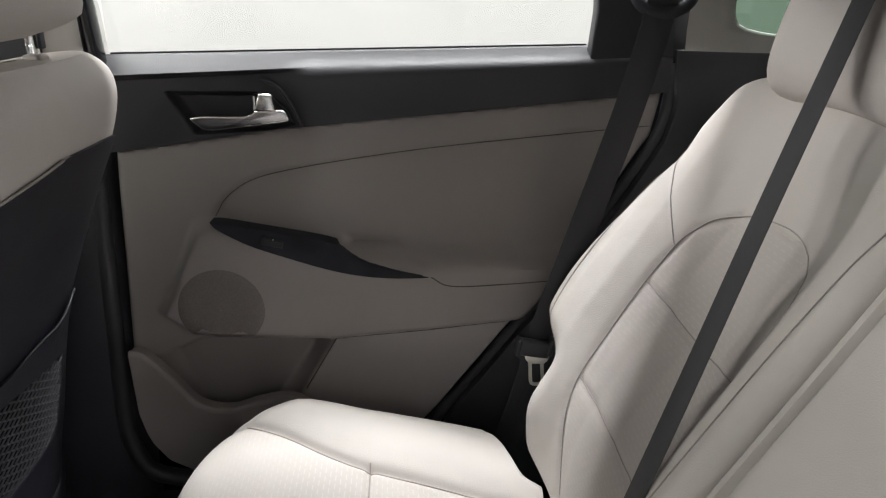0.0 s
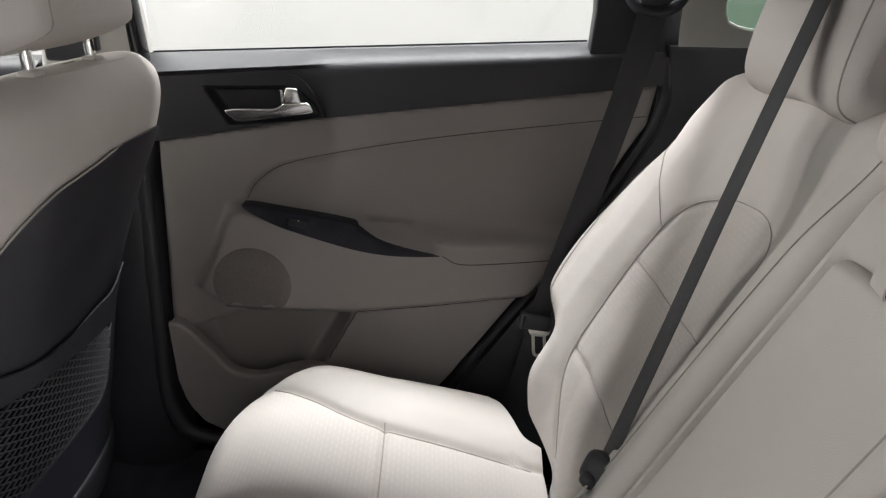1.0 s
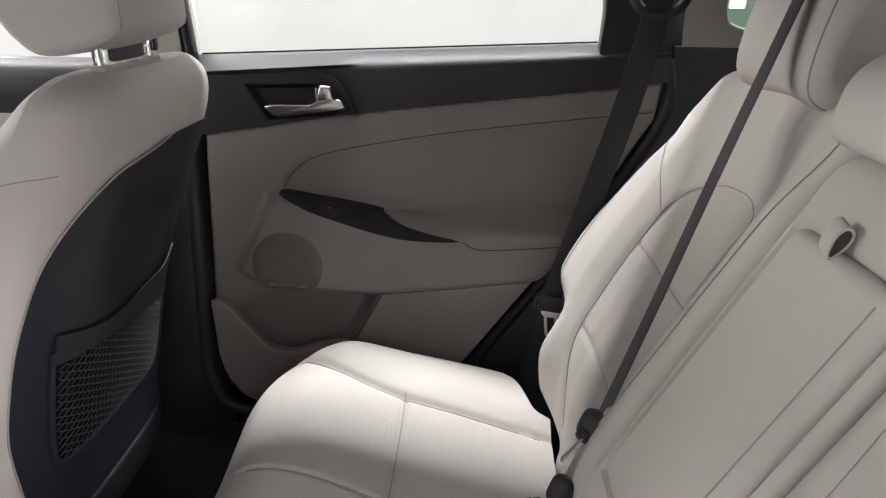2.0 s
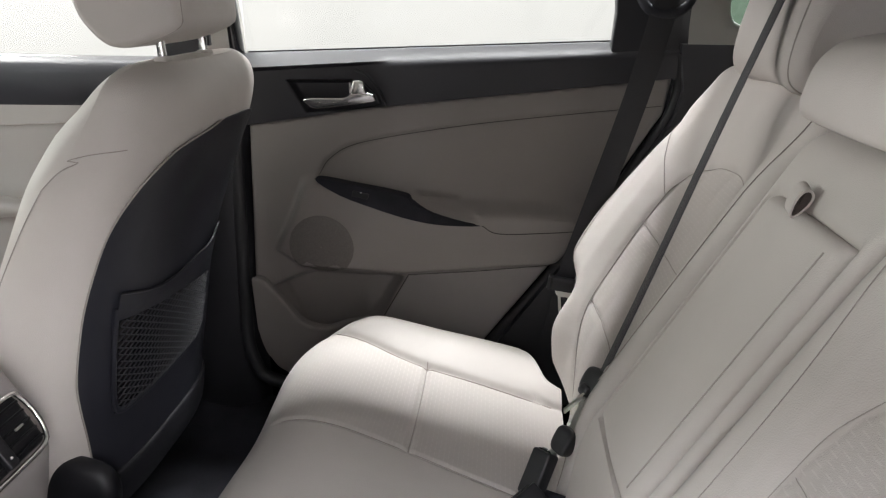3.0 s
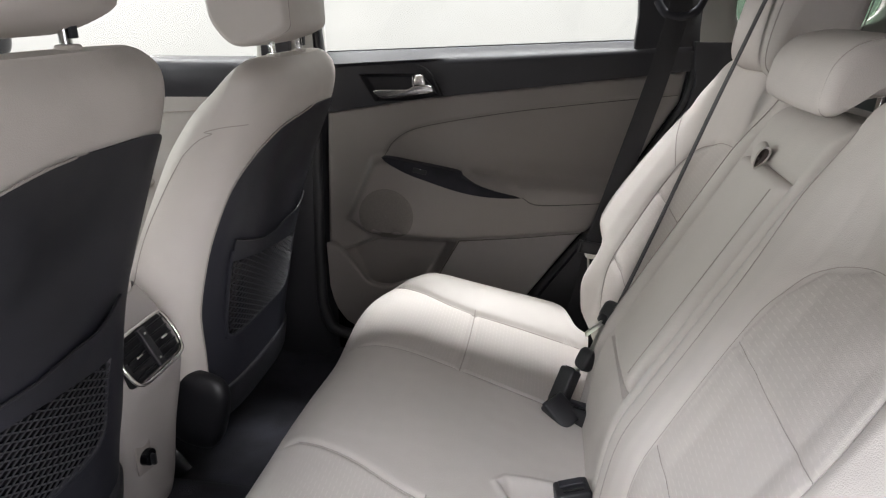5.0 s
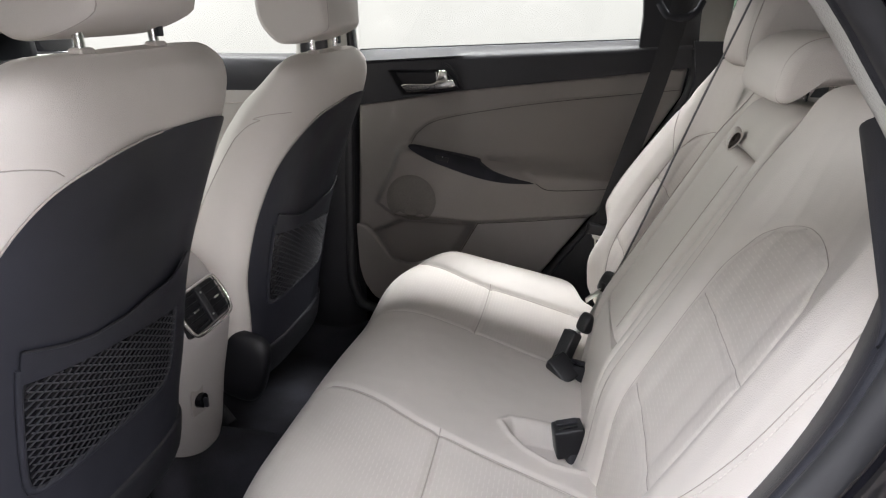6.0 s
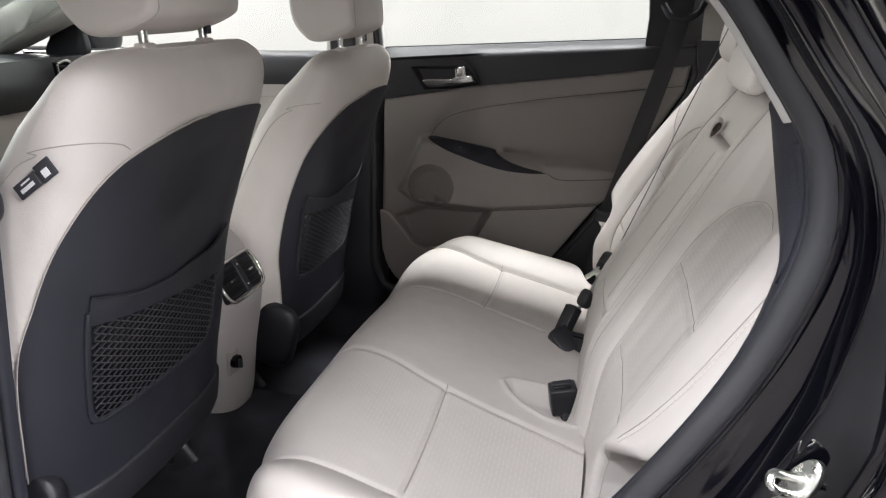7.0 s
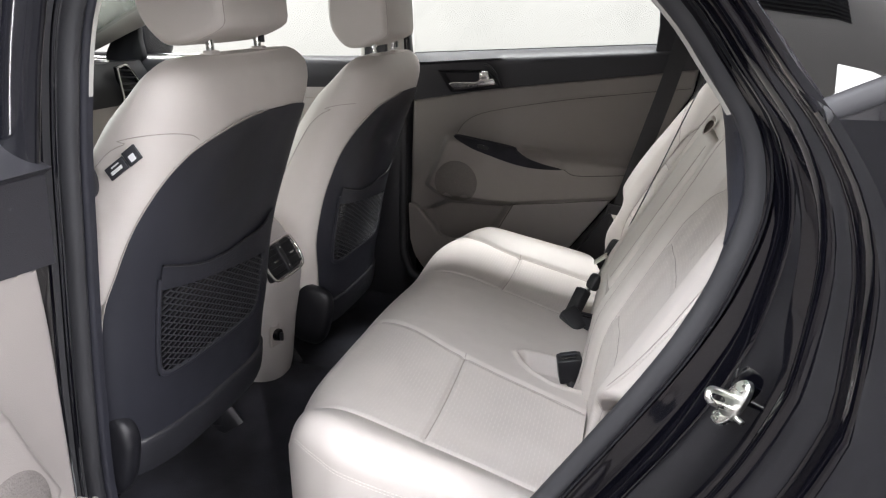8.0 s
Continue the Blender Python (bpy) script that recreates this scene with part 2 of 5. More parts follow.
def prism(name, pts, axis, a, b, r=0.0, seg=2):
    """A flat outline (two coordinates) pushed along an axis from a to b, with rounded rims."""
    bm = bmesh.new()
    order = {"x": lambda u, v, w: (w, u, v), "y": lambda u, v, w: (u, w, v), "z": lambda u, v, w: (u, v, w)}[axis]
    lo = [bm.verts.new(order(u, v, a)) for u, v in pts]
    hi = [bm.verts.new(order(u, v, b)) for u, v in pts]
    n = len(pts)
    f1 = bm.faces.new(lo)
    f2 = bm.faces.new(hi)
    for i in range(n):
        bm.faces.new((lo[i], lo[(i + 1) % n], hi[(i + 1) % n], hi[i]))
    bmesh.ops.recalc_face_normals(bm, faces=bm.faces)
    if r:
        bmesh.ops.bevel(bm, geom=list(f1.edges) + list(f2.edges), offset=r, segments=seg, affect="EDGES", profile=0.5)
    return bm


def pillow(name, c, half, n=(2.6, 2.6), rot=(0, 0, 0), bend=0.0, res=(40, 24), taper=0.0):
    """A stuffed superellipsoid, bent backwards at its sides and narrowed towards its foot."""
    P = []
    sp = lambda v, e: math.copysign(abs(v) ** e, v)
    for i in range(res[0]):
        th = 2 * math.pi * i / res[0]
        row = []
        for j in range(res[1]):
            ph = -math.pi / 2 + math.pi * (j + 0.0) / (res[1] - 1)
            cp = sp(math.cos(ph), 2 / n[1]) if abs(math.cos(ph)) > 1e-9 else 0.0
            x, y, z = half[0] * sp(math.cos(th), 2 / n[0]) * cp, half[1] * sp(math.sin(th), 2 / n[0]) * cp, half[2] * sp(math.sin(ph), 2 / n[1])
            k = 1 - taper * (0.5 - z / (2 * half[2]))
            row.append((x + bend * (y / half[1]) ** 2, y * k, z))
        P.append(row)
    me = sheet(name, P, wrap_u=True, flip=False)
    me.transform(pose(*c, *rot))
    return me


def smooth(a, b, v):
    t = np.clip((v - a) / (b - a), 0, 1)
    return t * t * (3 - 2 * t)


def sd_poly(pts, X, Z):
    """Signed distance to an outline, negative inside."""
    p = np.asarray(pts, float)
    d = np.full(X.shape, 1e9)
    inside = np.zeros(X.shape, bool)
    for (x0, z0), (x1, z1) in zip(p, np.roll(p, -1, 0)):
        ex, ez = x1 - x0, z1 - z0
        t = np.clip(((X - x0) * ex + (Z - z0) * ez) / (ex * ex + ez * ez + 1e-12), 0, 1)
        d = np.minimum(d, np.hypot(X - x0 - t * ex, Z - z0 - t * ez))
        cross = ((z0 > Z) != (z1 > Z)) & (X < (x1 - x0) * (Z - z0) / (z1 - z0 + 1e-12) + x0)
        inside ^= cross
    return np.where(inside, -d, d)


def sd_line(pts, X, Z):
    p = np.asarray(pts, float)
    d = np.full(X.shape, 1e9)
    for (x0, z0), (x1, z1) in zip(p[:-1], p[1:]):
        ex, ez = x1 - x0, z1 - z0
        t = np.clip(((X - x0) * ex + (Z - z0) * ez) / (ex * ex + ez * ez + 1e-12), 0, 1)
        d = np.minimum(d, np.hypot(X - x0 - t * ex, Z - z0 - t * ez))
    return d


def rounding(d, r):
    """How far a rounded rim falls away at the distance d from its edge."""
    k = np.clip(1 - d / r, 0, 1)
    return r * (1 - np.sqrt(np.clip(1 - k * k, 0, 1)))


def dense(a, b, n, edge=0.04, m=8):
    """n steps from a to b, with m finer ones near both ends."""
    return np.concatenate([a + edge * np.linspace(0, 1, m, endpoint=False) ** 1.6, np.linspace(a + edge, b - edge, n), (b - edge * np.linspace(0, 1, m, endpoint=False) ** 1.6)[::-1]])


# ---- studio ----
GZ = -0.12
ground = part("ground", box("ground", (0, -0.5, GZ - 0.05), (14, 11, 0.1), 0), FLOORM)
tagged(ground, "dark grey painted studio floor", "floor", kind="structure")
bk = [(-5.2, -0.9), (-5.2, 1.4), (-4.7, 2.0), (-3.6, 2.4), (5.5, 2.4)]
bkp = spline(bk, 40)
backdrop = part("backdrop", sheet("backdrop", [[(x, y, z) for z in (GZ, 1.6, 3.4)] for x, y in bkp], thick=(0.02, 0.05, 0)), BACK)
tagged(backdrop, "plain white studio backdrop behind the car, glowing by itself", "backdrop", kind="structure")
tagged(part("wall_west", box("w", (0, -5.6, 1.6), (14, 0.1, 3.6), 0), WALLM), "plain dark grey studio wall", "wall", kind="structure")
tagged(part("wall_south", box("w", (6.0, -1.0, 1.6), (0.1, 9.4, 3.6), 0), WALLM), "plain dark grey studio wall", "wall", kind="structure")
tagged(part("ceiling", box("c", (0, -0.9, 3.45), (13, 9.6, 0.1), 0), CEILM), "grey studio ceiling", "ceiling", kind="structure")


TUBE = glow("lit_tube", (1.0, 0.985, 0.97), 75.0)
for x, y in ((-1.4, -2.4), (-1.2, -4.5), (2.9, -2.6), (3.3, -4.6)):
    lamp = thing("tube_light", (x, y, 3.02), "lit white tube light hanging under the studio ceiling", "ceiling light", "studio tube lights")
    part("tube", sweep("t", [(x - 0.75, y, 3.02), (x + 0.75, y, 3.02)], circle(0.022, 10)), TUBE, lamp)
    part("housing", box("h", (x, y, 3.065), (1.56, 0.05, 0.03), 0.006), WHITE, lamp)
    for k in (-0.6, 0.6):
        part("hanger", sweep("w", [(x + k, y, 3.08), (x + k, y, 3.40)], circle(0.003, 6)), STEEL, lamp)
grille = thing("ceiling_grille", (0.65, -3.7, 3.38), "dark slatted ventilation grille on the studio ceiling", "grille")
for k in range(9):
    part("slat", box("s", (0.68, -3.50 - 0.06 * k, 3.385), (0.62, 0.024, 0.03), 0.003), RUBBER, grille)

# ---- car body ----
car = thing("car_body", (0.0, 0.0, GZ), "glossy black car body with its rear side door opening", "car")
# door opening on the camera's side, a closed line in x and z
RING = [(0.335, 1.32), (0.385, 1.255), (0.420, 1.203), (0.434, 1.155), (0.435, 1.109), (0.422, 1.052), (0.398, 0.985), (0.348, 0.888), (0.24, 0.71), (0.15, 0.56), (0.09, 0.45), (-0.02, 0.385),
        (-0.25, 0.37), (-0.465, 0.40), (-0.51, 0.50), (-0.495, 0.72), (-0.46, 0.98), (-0.43, 1.168), (-0.387, 1.32), (-0.31, 1.41), (-0.08, 1.45), (0.13, 1.43), (0.25, 1.393)]
ring = spline(RING, 150, closed=True)
tan = np.roll(ring, -1, 0) - np.roll(ring, 1, 0)
tan /= np.linalg.norm(tan, axis=1)[:, None]
nrm = np.stack([-tan[:, 1], tan[:, 0]], 1)
nrm *= np.sign((nrm * (ring - np.array([0.0, 0.9]))).sum(1).mean())
rear = smooth(0.0, 0.3, ring[:, 0])
low = smooth(1.2, 0.85, ring[:, 1]) * rear


def ring_at(off, y):
    o = np.broadcast_to(off, (len(ring),))
    q = ring + nrm * o[:, None]
    return np.stack([q[:, 0], np.full(len(q), y) if np.isscalar(y) else y, q[:, 1]], 1)


high = 1 - rear * (1 - np.interp(ring[:, 1], [1.0, 1.1, 1.156, 1.2, 1.24, 1.35], [1, 0.78, 0.62, 0.46, 0.38, 0.34]))
# the jamb's section, from the seal outwards: a hollow, a bead, a gutter, a broad rolled flange and the outer edge
SECTION = [(0.004, 0, 0, -0.665), (0.006, 0, 0, -0.698), (0.012, 0.004, 0, -0.706), (0.021, 0.010, 0.004, -0.720), (0.023, 0.010, 0.016, -0.744), (0.018, 0.010, 0.016, -0.752), (0.018, 0.012, 0.018, -0.757),
           (0.027, 0.018, 0.028, -0.763), (0.040, 0.024, 0.036, -0.777), (0.041, 0.026, 0.040, -0.794), (0.031, 0.024, 0.038, -0.802), (0.023, 0.022, 0.036, -0.813), (0.022, 0.023, 0.038, -0.825), (0.029, 0.027, 0.042, -0.835),
           (0.041, 0.035, 0.045, -0.842), (0.043, 0.037, 0.045, -0.858), (0.047, 0.040, 0.047, -0.870), (0.060, 0.045, 0.050, -0.876)]
prof = [((a + b * rear + c * low) * high, y) for a, b, c, y in spline(SECTION, 90)]
part("door_jamb", sheet("j", [ring_at(o, y) for o, y in prof], wrap_v=True, flip=True), PAINT, car, "glossy black painted door jamb")
part("seal_edge", sweep("s", ring_at(0.0105, -0.708), circle(0.0022, 6), closed=True, up=(0, 1, 0)), GLOSSBLK, car)
lip = sweep("s", ring_at(0.004, -0.69), circle(0.017, 10, 0.013), closed=True, up=(0, 1, 0))
part("weatherstrip", lip, RUBBER, car, "black rubber door seal")
part("seal_lip", sweep("s", ring_at(-0.004 + 0.006 * low, -0.668), circle(0.008, 8), closed=True, up=(0, 1, 0)), GREY, car)


def ring_part(name, cond, mat, label, rows):
    idx = [i for i in range(len(ring)) if cond(ring[i])]
    runs, cur = [], [idx[0]]
    for i in idx[1:]:
        if i == cur[-1] + 1:
            cur.append(i)
        else:
            runs.append(cur)
            cur = [i]
    runs.append(cur)
    if len(runs) > 1 and runs[0][0] == 0 and runs[-1][-1] == len(ring) - 1:
        runs[0] = runs.pop() + runs[0]
    for run in runs:
        part(name, sheet(name, [ring_at(o, y)[run] for o, y in rows], flip=True), mat, car, label)


front = smooth(-0.2, -0.34, ring[:, 0])
rows = [(-0.001, -0.675), (-0.012 * (1 - low), -0.668), (-0.017 * (1 - 1.2 * low) + 0.005 * front, -0.660), (-0.015 * (1 - 1.5 * low) + 0.031 * front, -0.645), (0.025 * low + 0.115 * front, -0.60), (0.05 + 0.03 * low + 0.11 * front, -0.575)]
ring_part("pillar_trim", lambda p: p[1] >= 1.2, HEADLINER, "pale grey upper pillar trim", rows)
ring_part("lower_trim", lambda p: p[1] < 1.205, GREY, "dark grey lower pillar and sill trim", rows)
sel = [i for i in range(len(ring)) if ring[i][0] > 0.3 and 1.045 < ring[i][1] < 1.240]
sel.sort(key=lambda i: ring[i][1])
rim_p = ring_at(-0.012, -0.668)[sel]
lam = (rim_p[:, 2] - rim_p[0, 2]) / 0.150
over = np.clip(lam - 0.97, 0, 1)[:, None]
rim_p = rim_p + over * np.array([0.05, 0.35, 0])
inner_p = np.stack([0.421 - 0.017 * lam, -0.664 + 0.076 * lam, 1.060 + 0.138 * lam], 1)
panel_p = [rim_p + (inner_p - rim_p) * k + np.array([-0.004 * math.sin(k * math.pi), 0, 0]) for k in np.linspace(0, 1, 6)]
part("pillar_panel", sheet("p", panel_p + [inner_p + np.array([0.02, 0.012, 0]), inner_p + np.array([0.10, 0.0, 0])], thick=(0.004, 0.0, 0)), GREY, car, "dark grey pillar panel beside the backrest")
# outer skin of the rear quarter
zz = np.linspace(0.25, 1.235, 60)
outer = np.stack([(ring_at(*prof[-1]))[:, 0], (ring_at(*prof[-1]))[:, 2]], 1)
rr = outer[(outer[:, 0] > 0.0)]
rr = rr[np.argsort(rr[:, 1])]
ex = np.interp(zz, rr[:, 1], rr[:, 0])
Q = []
for z, x0 in zip(zz, ex):
    belly = -0.876 - 0.022 * math.exp(-((z - 0.93) / 0.16) ** 2) - 0.012 * smooth(1.0, 0.6, np.array(z))
    Q.append([(x0 + u * (1.35 - x0), belly + (0.022 * math.exp(-((z - 0.93) / 0.16) ** 2) + 0.012 * float(smooth(1.0, 0.6, np.array(z)))) * math.exp(-u * 14) + 0.10 * u ** 2.5, z) for u in np.linspace(0, 1, 30) ** 1.5])
part("quarter_panel", sheet("q", Q, flip=True), PAINT, car, "glossy black rear quarter panel")
# quarter window behind the opening
qg = [(0.445, -0.866, 1.241), (0.487, -0.864, 1.260), (0.60, -0.855, 1.300), (0.95, -0.82, 1.36)]
qt = [(0.335, -0.820, 1.385), (0.40, -0.815, 1.40), (0.62, -0.80, 1.42), (0.95, -0.77, 1.425)]
qb, qu = spline(qg, 14), spline(qt, 14)
part("quarter_window", sheet("g", [qb + (qu - qb) * k for k in np.linspace(0, 1, 6)], flip=True, thick=(0, 0.004, 0)), PRIVACY, car, "dark tinted quarter window")
part("window_moulding", sweep("m", qb + np.array([0, -0.004, -0.002]), circle(0.006, 14, 0.010)), RUBBER, car, "satin grey window moulding")
part("window_moulding", sweep("m", np.stack([qb[0], (qb[0] + qu[0]) / 2, qu[0]]) + np.array([-0.002, -0.004, 0]), circle(0.006, 8)), GLOSSBLK, car)
Q2 = [[p, np.array([p[0], -0.874, min(p[2], 1.24) - 0.006])] for p in qb]
part("shoulder", sheet("s", Q2, flip=False), PAINT, car)
# door latch striker on the jamb
plate_x = Vector((0.75, 0.50, -0.43)).normalized()
plate_z = Vector((0.40, 0.0, 0.92))
plate_z = (plate_z - plate_x * plate_z.dot(plate_x)).normalized()
sm = Matrix((plate_x, plate_z.cross(plate_x), plate_z)).transposed().to_4x4()
sm.translation = Vector((0.430, -0.777, 0.930))
bm = prism("p", [(0.0128 * math.cos(a), 0.029 * math.sin(a)) for a in np.linspace(0, 2 * math.pi, 32, endpoint=False)], "x", -0.004, 0.004, 0.0015)
bmesh.ops.transform(bm, matrix=sm, verts=bm.verts)
striker = part("striker_plate", bm, STEEL, car, "zinc plated latch striker")
loop = [sm @ Vector(p) for p in spline([(0.0, -0.004, -0.0055), (-0.022, -0.004, -0.005), (-0.031, -0.004, -0.004), (-0.036, -0.002, -0.002), (-0.036, 0.002, 0.003), (-0.031, 0.004, 0.0055), (-0.022, 0.004, 0.0055), (0.0, 0.004, 0.0055)], 40)]
part("striker_loop", sweep("l", loop, circle(0.0036, 12)), STEEL, striker)
part("stud", sweep("d", [sm @ Vector((0.002, -0.008, -0.010)), sm @ Vector((0.004, -0.021, -0.008))], circle(0.003, 8)), STEEL, striker)
for k in (-1, 1):
    bm = bmesh.new()
    bmesh.ops.create_cone(bm, cap_ends=True, segments=6, radius1=0.006, radius2=0.005, depth=0.006, matrix=sm @ Matrix.Translation((-0.005, 0, k * 0.021)) @ Matrix.Rotation(radians(90), 4, "Y"))
    part("screw", bm, STEEL, striker)
part("bump_stop", box("b", (0.478, -0.80, 0.86), (0.014, 0.010, 0.008), 0.003), WHITE, car)
part("belt_button", pillow("k", (-0.462, -0.645, 1.072), (0.016, 0.014, 0.026), (2.4, 2.4)), BLACK, car, "black belt button")
# floor, sill, roof
fl = []
for x in np.linspace(-1.3, 0.2, 30):
    row = []
    for y in np.linspace(-0.72, 0.74, 60):
        hump = 0.11 * math.exp(-(y / 0.13) ** 4) * (0.7 + 0.3 * float(smooth(0.0, -0.5, np.array(x))))
        edge = 0.06 * float(smooth(0.58, 0.70, np.array(abs(y))))
        row.append((x, y, 0.285 + hump + edge + 0.004 * noise.noise((x * 9, y * 9, 0))))
    fl.append(row)
part("carpet", sheet("c", fl, flip=False, thick=(0, 0, -0.03)), CARPET, car, "charcoal carpet over the centre tunnel")
roof = [[(x, y, 1.50 - 0.05 * (abs(y) / 0.62) ** 4 - 0.04 * ((x - 0.1) / 1.2) ** 2) for y in np.linspace(-0.64, 0.64, 21)] for x in np.linspace(-0.95, 1.3, 20)]
part("headliner", sheet("r", roof, thick=(0, 0, 0.05)), HEADLINER, car, "pale grey roof lining")
part("roof_skin", sheet("r", [[(p[0], p[1] * 1.02, p[2] + 0.06) for p in r] for r in roof], thick=(0, 0, 0.01)), PAINT, car)
part("under_floor", box("u", (-0.3, 0, 0.12), (2.4, 1.66, 0.16), 0.02), RUBBER, car)
# far side of the body, front of the cabin and tail
part("roof_rail", sweep("r", [(-1.05, 0.63, 1.41), (-0.6, 0.635, 1.47), (0.1, 0.635, 1.475), (0.9, 0.63, 1.43)], circle(0.035, 10, 0.04)), HEADLINER, car)
part("body_side", box("b", (-0.35, 0.86, 0.66), (2.9, 0.06, 0.98), 0.02), PAINT, car)
part("body_side", box("b", (-1.2, -0.84, 0.66), (1.35, 0.06, 0.98), 0.02), PAINT, car)
part("roof_rail", sweep("r", [(-1.05, -0.70, 1.40), (-0.6, -0.71, 1.455), (-0.32, -0.71, 1.46)], circle(0.04, 10, 0.05)), PAINT, car)
part("tail_wall", box("b", (1.32, 0, 0.8), (0.06, 1.6, 1.0), 0.02), BLACK, car)
part("tail_wall", box("b", (1.1, 0, 1.42), (0.4, 1.4, 0.12), 0.02), BLACK, car)
part("load_floor", box("b", (0.95, 0, 0.62), (0.75, 1.5, 0.04), 0.01), CARPET, car)
part("rear_window", box("b", (1.27, 0, 1.33), (0.01, 1.2, 0.14), 0.0), GREEN, car)
part("windscreen", sheet("w", [[(-1.0 - 0.85 * k, y, 1.44 - 0.36 * k) for y in np.linspace(-0.66, 0.66, 9)] for k in np.linspace(0, 1, 6)], thick=(0, 0, 0.005)), SCREEN, car, "green tinted windscreen")
# outer part of the near pillar between the doors
part("pillar_skin", sheet("p", [[(-0.40 - 0.075 * smooth(1.45, 0.4, np.array(z)) - w, -0.79 - 0.07 * float(smooth(1.35, 1.1, np.array(z))) - 0.01 * math.sin(3.14 * w / 0.14), z) for w in np.linspace(0.0, 0.14, 8)] for z in np.linspace(0.3, 1.45, 24)]), GLOSSBLK, car, "glossy black pillar cover")


# ---- rear door, far side, closed ----
def belt_z(x):
    return 1.1695 + 0.0465 * (x + 0.40)


def trim_z(x):
    return 1.028 + 0.165 * (x + 0.392) - 0.045 * np.maximum(0, x + 0.15) * 1.0


SLOT = [(-0.262, 0.924), (-0.178, 0.913), (-0.069, 0.893), (-0.054, 0.876), (0.023, 0.849), (0.095, 0.835), (0.014, 0.832), (-0.061, 0.842), (-0.150, 0.868), (-0.215, 0.892)]
POD = [(-0.262, 0.926), (-0.295, 0.916), (-0.329, 0.833), (-0.368, 0.753), (-0.311, 0.712), (-0.068, 0.704), (0.224, 0.739), (0.40, 0.76), (0.42, 0.85), (0.25, 0.872), (0.07, 0.876), (-0.05, 0.878), (-0.16, 0.90)]
INSERT = [(-0.260, 0.925), (-0.241, 0.956), (-0.195, 0.987), (-0.104, 1.010), (0.076, 1.041), (0.303, 1.070), (0.441, 1.086)]


def door_y(X, Z):
    y = np.full(X.shape, 0.712) - 0.006 * smooth(1.06, 0.92, Z)
    y = y - 0.034 * smooth(0.005, -0.018, sd_poly(POD, X, Z)) * smooth(0.66, 0.72, Z)
    y = y - 0.012 * np.exp(-((Z - 0.855) / 0.02) ** 2) * smooth(0.02, 0.12, X)
    # hand hold scoop and the lower map pocket hollow
    y = y + 0.016 * smooth(0.004, -0.016, sd_poly([(-0.056, 0.896), (0.03, 0.888), (0.075, 0.868), (0.098, 0.838), (0.02, 0.85), (-0.05, 0.876)], X, Z))
    y = y + 0.058 * smooth(0.003, -0.022, sd_poly([(-0.39, 0.66), (-0.30, 0.70), (-0.075, 0.70), (-0.125, 0.61), (-0.20, 0.50), (-0.33, 0.50)], X, Z))
    y = y + 0.0025 * np.exp(-(sd_line(INSERT, X, Z) / 0.004) ** 2)
    y = y + 0.003 * smooth(0.006, -0.004, sd_poly(INSERT + [(0.44, 0.88), (0.05, 0.88), (-0.16, 0.905)], X, Z))
    return y


